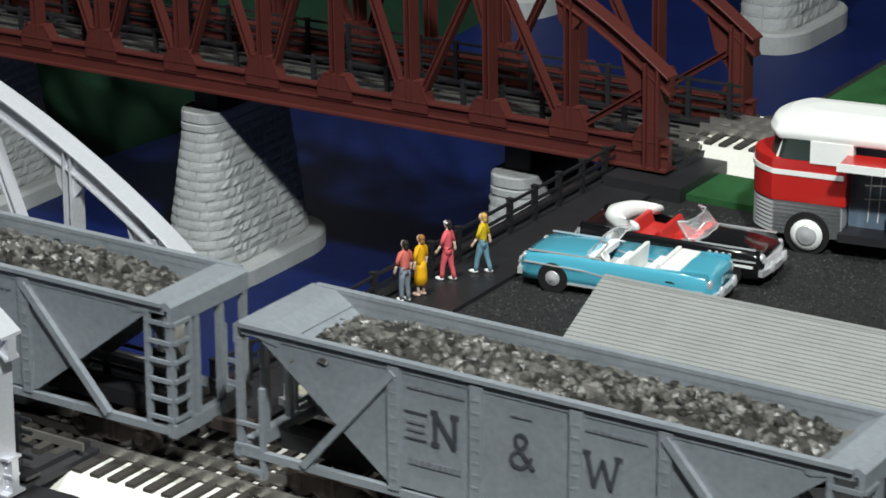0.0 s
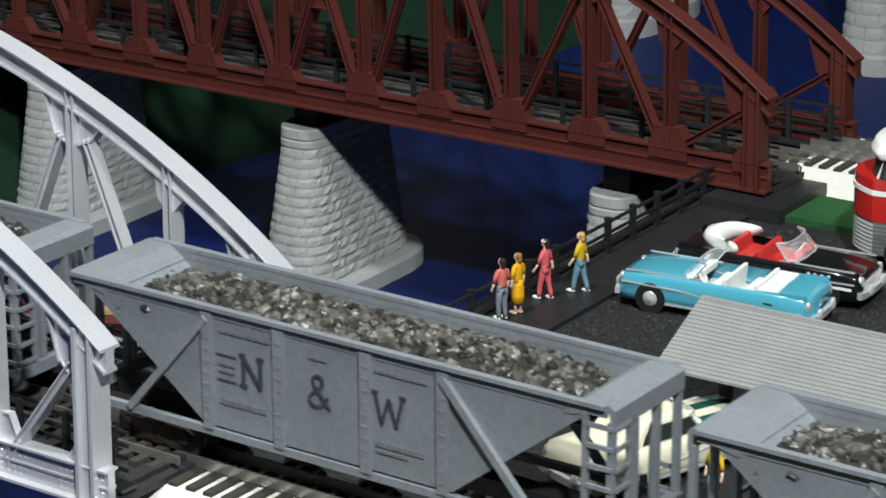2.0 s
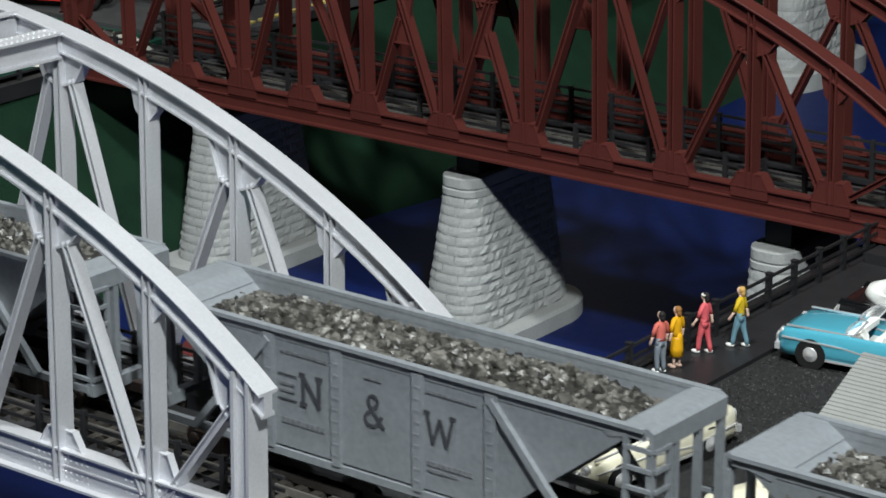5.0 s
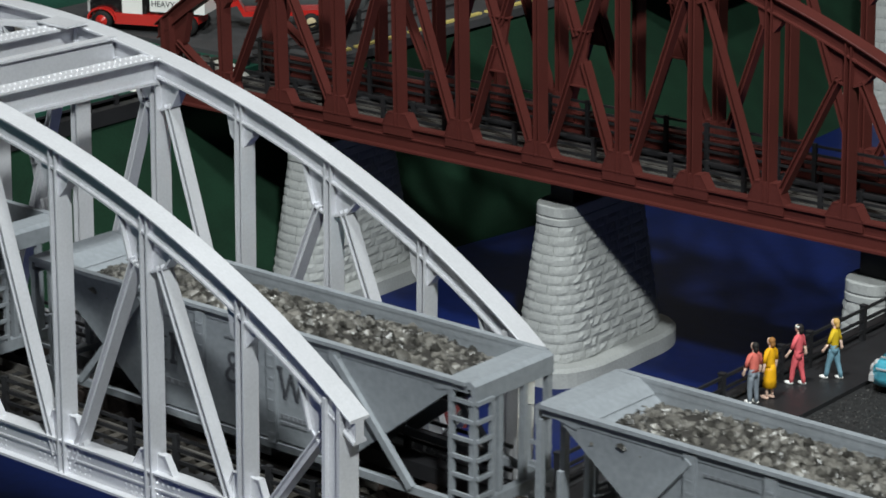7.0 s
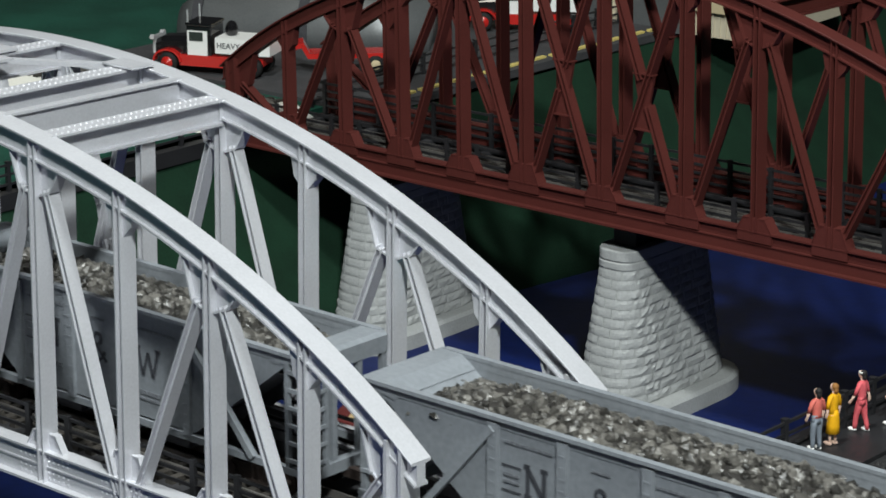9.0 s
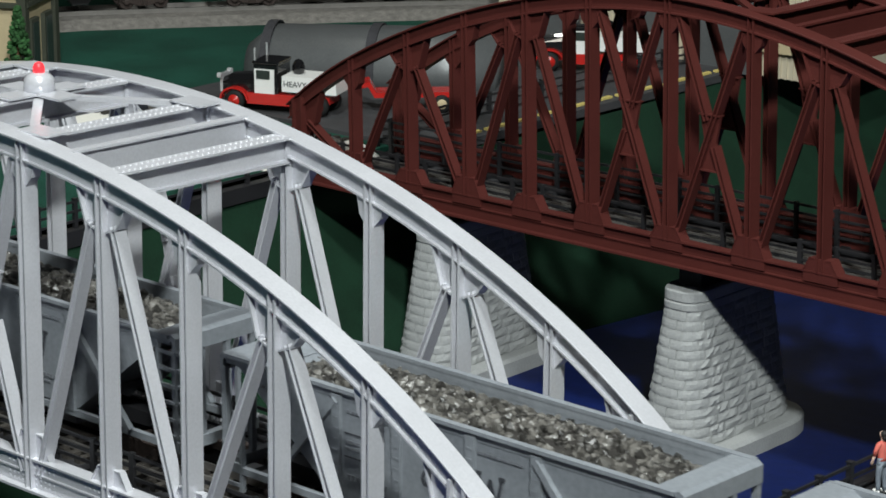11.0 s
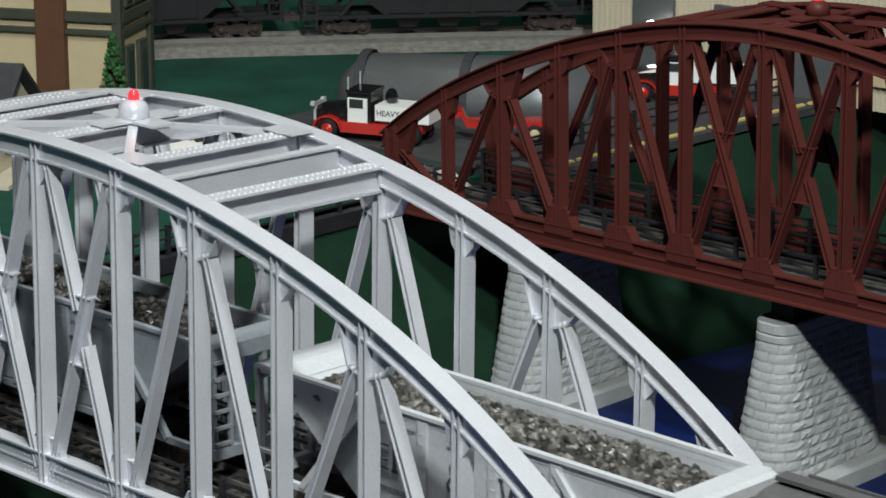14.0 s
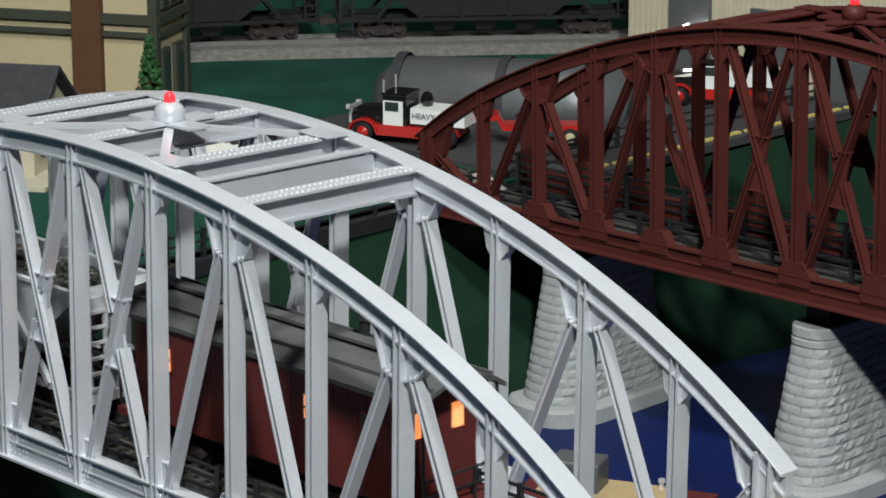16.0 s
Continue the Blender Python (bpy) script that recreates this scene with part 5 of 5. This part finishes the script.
for w in (-0.0165, 0.0165):
    bm = B()
    for (xa, ya), (xb, yb) in zip(CURVE, CURVE[1:]):
        d = Vector((xb - xa, yb - ya)).normalized()
        bar(bm, (xa - d.y * w, ya + d.x * w, G + 0.0105), (xb - d.y * w, yb + d.x * w, G + 0.0105), 0.0016, 0.005)
    solid("rail", bm, RAIL, "nickel rail on the ballast embankment", "rail")
black_hopper = hopper(HOPPER_K, "black coal hopper car standing on the embankment", False, "black hopper cars")
for n, (x, y, a) in enumerate(((-2.505, 1.850, 59.5), (-2.305, 2.160, 50.5), (-2.058, 2.452, 47.5))):
    m = pose(x, y, G + 0.013, 0, 0, a)
    if n:
        copy_thing(black_hopper, m)
    else:
        black_hopper.matrix_world = m

# ---------------------------------------------------------------- trucks on the road


def haul_truck(m, label, sign=True):
    t = thing("haul_truck", m, label, "truck", "red trucks")
    t.scale = (1.1, 1.1, 1.1)
    bm = B()
    box(bm, -0.002, 0, 0.014, 0.100, 0.024, 0.007)
    part("chassis", bm, RED, t, "red chassis")
    bm = B()
    rr = []
    for x, hw, z in ((0.020, 0.0125, 0.033), (0.046, 0.0105, 0.031), (0.052, 0.0095, 0.028)):
        rr.append([bm.verts.new(v) for v in ((x, -hw, 0.015), (x, -hw, z - 0.004), (x, -hw * 0.6, z), (x, hw * 0.6, z), (x, hw, z - 0.004), (x, hw, 0.015))])
    loft(bm, rr)
    part("hood", bm, NOIR, t, "black hood")
    bm = B()
    box(bm, 0.0535, 0, 0.023, 0.003, 0.017, 0.016)
    part("radiator", bm, CHROME, t)
    bm = B()
    box(bm, 0.008, 0, 0.030, 0.024, 0.029, 0.028)
    box(bm, 0.008, 0, 0.045, 0.026, 0.031, 0.003)
    cab = part("cab", bm, NOIR, t, "dark cab", False, 0.0012)
    for s in (-1, 1):
        bm = B()
        box(bm, 0.009, s * 0.0148, 0.027, 0.019, 0.0014, 0.025)
        dr = part("door", bm, WHITE, cab, "white cab door")
        bm = B()
        box(bm, 0.010, s * 0.0156, 0.0345, 0.013, 0.0010, 0.008)
        part("window", bm, PANE, dr)
        bm = B()
        for i in range(9):
            a0, a1 = math.pi * i / 9, math.pi * (i + 1) / 9
            bar(bm, (0.038 + 0.013 * math.cos(a0), s * 0.0145, 0.0105 + 0.0105 * math.sin(a0)), (0.038 + 0.013 * math.cos(a1), s * 0.0145, 0.0105 + 0.0105 * math.sin(a1)), 0.007, 0.0016, (0, 1, 0))
        part("fender", bm, RED, t, "red fender")
        bm = B()
        box(bm, -0.004, s * 0.0145, 0.0125, 0.060, 0.003, 0.010)
        part("running_board", bm, RED, t)
        bm = B()
        lathe(bm, (0.052, s * 0.011, 0.030), (1, 0, 0), ((0, 0.0028), (0.004, 0.0026)), 10)
        part("headlight", bm, CHROME, t)
        for x in (0.038, -0.043):
            w = new("wheel")
            w.parent, w.location = t, (x, s * 0.0150, 0.0095)
            bm = B()
            lathe(bm, (0, -s * 0.004, 0), (0, s, 0), ((0, 0.006), (0.0006, 0.0092), (0.0062, 0.0092), (0.0070, 0.006)), 18)
            part("tyre", bm, TYRE, w, "", True)
            bm = B()
            lathe(bm, (0, s * 0.0026, 0), (0, s, 0), ((0, 0.0058), (0.0008, 0.0052), (0.0012, 0.0020), (0.002, 0.0015)), 14)
            part("rim", bm, RED, w, "red wheel rim", True)
        bm = B()
        bar(bm, (0.0185, s * 0.0135, 0.030), (0.0185, s * 0.0135, 0.058), 0.0012, 0.0012, (1, 0, 0))
        part("exhaust_stack", bm, CHROME, t)
    bm = B()
    box(bm, -0.034, 0, 0.0275, 0.052, 0.031, 0.014)
    bed = part("bed_side", bm, WHITE, t, "white bed side")
    if sign:
        cu = bpy.data.curves.new("sign_text", "FONT")
        cu.body, cu.size, cu.extrude, cu.align_x, cu.align_y = "HEAVY HA", 0.0072, 0.0002, "LEFT", "CENTER"
        o = new("sign_text", cu)
        o.parent = bed
        o.data.materials.append(LETTER)
        o.matrix_local = Matrix.Translation((-0.0095, 0.0159, 0.0275)) @ pose(0, 0, 0, 90, 0, 180)
    bm = B()
    blob(bm, (-0.018, 0, 0.040), (0.006, 0.006, 0.008), 2)
    part("winch", bm, NOIR, t)
    return t


haul_truck(pose(-1.8759, 1.8554, -0.041, 0, 0, 202), "red and black haul truck with white bed on the road")
haul_truck(pose(-1.770, 2.210, -0.041, 0, 0, 215), "red haul truck parked before the warehouse", False)
t = thing("lowboy_trailer", pose(-1.7812, 1.9416, -0.041, 0, 0, 225), "red low trailer behind the haul truck", "trailer")
bm = B()
prism(bm, [(0.060, 0.022), (0.042, 0.026), (0.036, 0.015), (-0.060, 0.015), (-0.060, 0.020), (0.034, 0.020), (0.040, 0.031), (0.060, 0.028)], -0.013, 0.013)
part("frame", bm, RED, t, "red trailer frame")
for x in (-0.030, -0.050):
    for s in (-1, 1):
        w = new("wheel")
        w.parent, w.location = t, (x, s * 0.0145, 0.0088)
        bm = B()
        lathe(bm, (0, -s * 0.0035, 0), (0, s, 0), ((0, 0.006), (0.0006, 0.0086), (0.0055, 0.0086), (0.0062, 0.006)), 18)
        part("tyre", bm, TYRE, w, "", True)
        bm = B()
        lathe(bm, (0, s * 0.0024, 0), (0, s, 0), ((0, 0.0052), (0.0010, 0.0046), (0.0016, 0.0016)), 14)
        part("rim", bm, BEIGE, w, "tan wheel rim", True)

# grey boiler shell lying behind the trucks
t = thing("boiler_shell", pose(-1.9371, 2.0172, G, 0, 0, 33), "large grey sheet metal shell behind the haul truck", "shell")
bm = B()
rr = []
for x, k in ((-0.105, 0.62), (-0.080, 0.96), (0.10, 1.0), (0.16, 1.0)):
    r = []
    for i in range(15):
        a = math.pi * i / 14
        r.append(bm.verts.new((x, 0.055 * math.cos(a) * k, 0.058 * math.sin(a) ** 0.7 * k)))
    rr.append(r)
loft(bm, rr)
part("shell", bm, GREYMETAL, t, "rounded grey metal shell", True)
for x in (-0.080, 0.030):
    bm = B()
    rr = []
    for i in range(15):
        a = math.pi * i / 14
        c_, s_ = math.cos(a), max(0.0, math.sin(a)) ** 0.7
        rr.append([bm.verts.new((x + dx, 0.0555 * c_ * g, 0.0585 * s_ * g)) for dx, g in ((-0.005, 0.99), (-0.005, 1.02), (0.005, 1.02), (0.005, 0.99))])
    loft(bm, rr)
    part("band", bm, SLATE, t, "dark band")

# boats moored below the silver bridge
def boat(m, label):
    t = thing("boat", m, label, "boat", "boats")
    bm = B()
    rr = []
    for x, hw, z in ((-0.075, 0.022, 0.030), (-0.05, 0.028, 0.029), (0.02, 0.028, 0.030), (0.055, 0.018, 0.034), (0.078, 0.003, 0.039)):
        rr.append([bm.verts.new(v) for v in ((x, -hw * 0.55, 0), (x, -hw, z), (x, -hw * 0.92, z + 0.004), (x, hw * 0.92, z + 0.004), (x, hw, z), (x, hw * 0.55, 0))])
    loft(bm, rr)
    part("hull", bm, CABOOSE, t, "dark red hull")
    bm = B()
    box(bm, -0.01, 0, 0.0355, 0.10, 0.042, 0.003)
    part("deck", bm, TAN, t, "tan deck")
    bm = B()
    box(bm, -0.032, 0, 0.048, 0.040, 0.030, 0.024)
    part("cabin", bm, GREYMETAL, t, "grey cabin", False, 0.002)
    for x, y in ((0.03, 0.015), (0.03, -0.015), (0.05, 0.0)):
        bm = B()
        lathe(bm, (x, y, 0.036), (0, 0, 1), ((0, 0.0022), (0.006, 0.0016), (0.0065, 0.0030), (0.009, 0.0026)), 10)
        part("bollard", bm, CHROME, t)
    return t


boat(pose(-1.290, 1.500, WATER_Z, 0, 0, 24), "small red boat with tan deck moored on the river")

# signal mast on the far bank
t = thing("signal_mast", pose(-2.34, 1.70, G), "dark signal mast with round red target", "signal")
bm = B()
bar(bm, (0, 0, 0), (0, 0, 0.075), 0.003, 0.003, (1, 0, 0))
part("mast", bm, BLACK, t)
bm = B()
lathe(bm, (0.002, -0.002, 0.072), (0.75, -0.66, 0), ((0, 0.006), (0.002, 0.006)), 14)
part("target", bm, CABOOSE, t, "dark red target")


ADVANCE = [(0, -0.003), (1, 0.2772), (2, 0.5565), (3, 0.8349), (4, 1.1124), (6.5, 1.8027), (8, 2.2147), (9, 2.4886), (11.5, 3.1709), (12.5, 3.443), (14, 3.8505), (15, 4.1218), (16, 4.3928)]


def motions():
    for ob, x0 in TRAIN:
        walk(ob, [(t, pose(x0 - d, TRACK_Y - 0.02 * (x0 - d + 0.8), RAIL_Z, 0, 0, TRACK_TURN)) for t, d in ADVANCE])


motions()
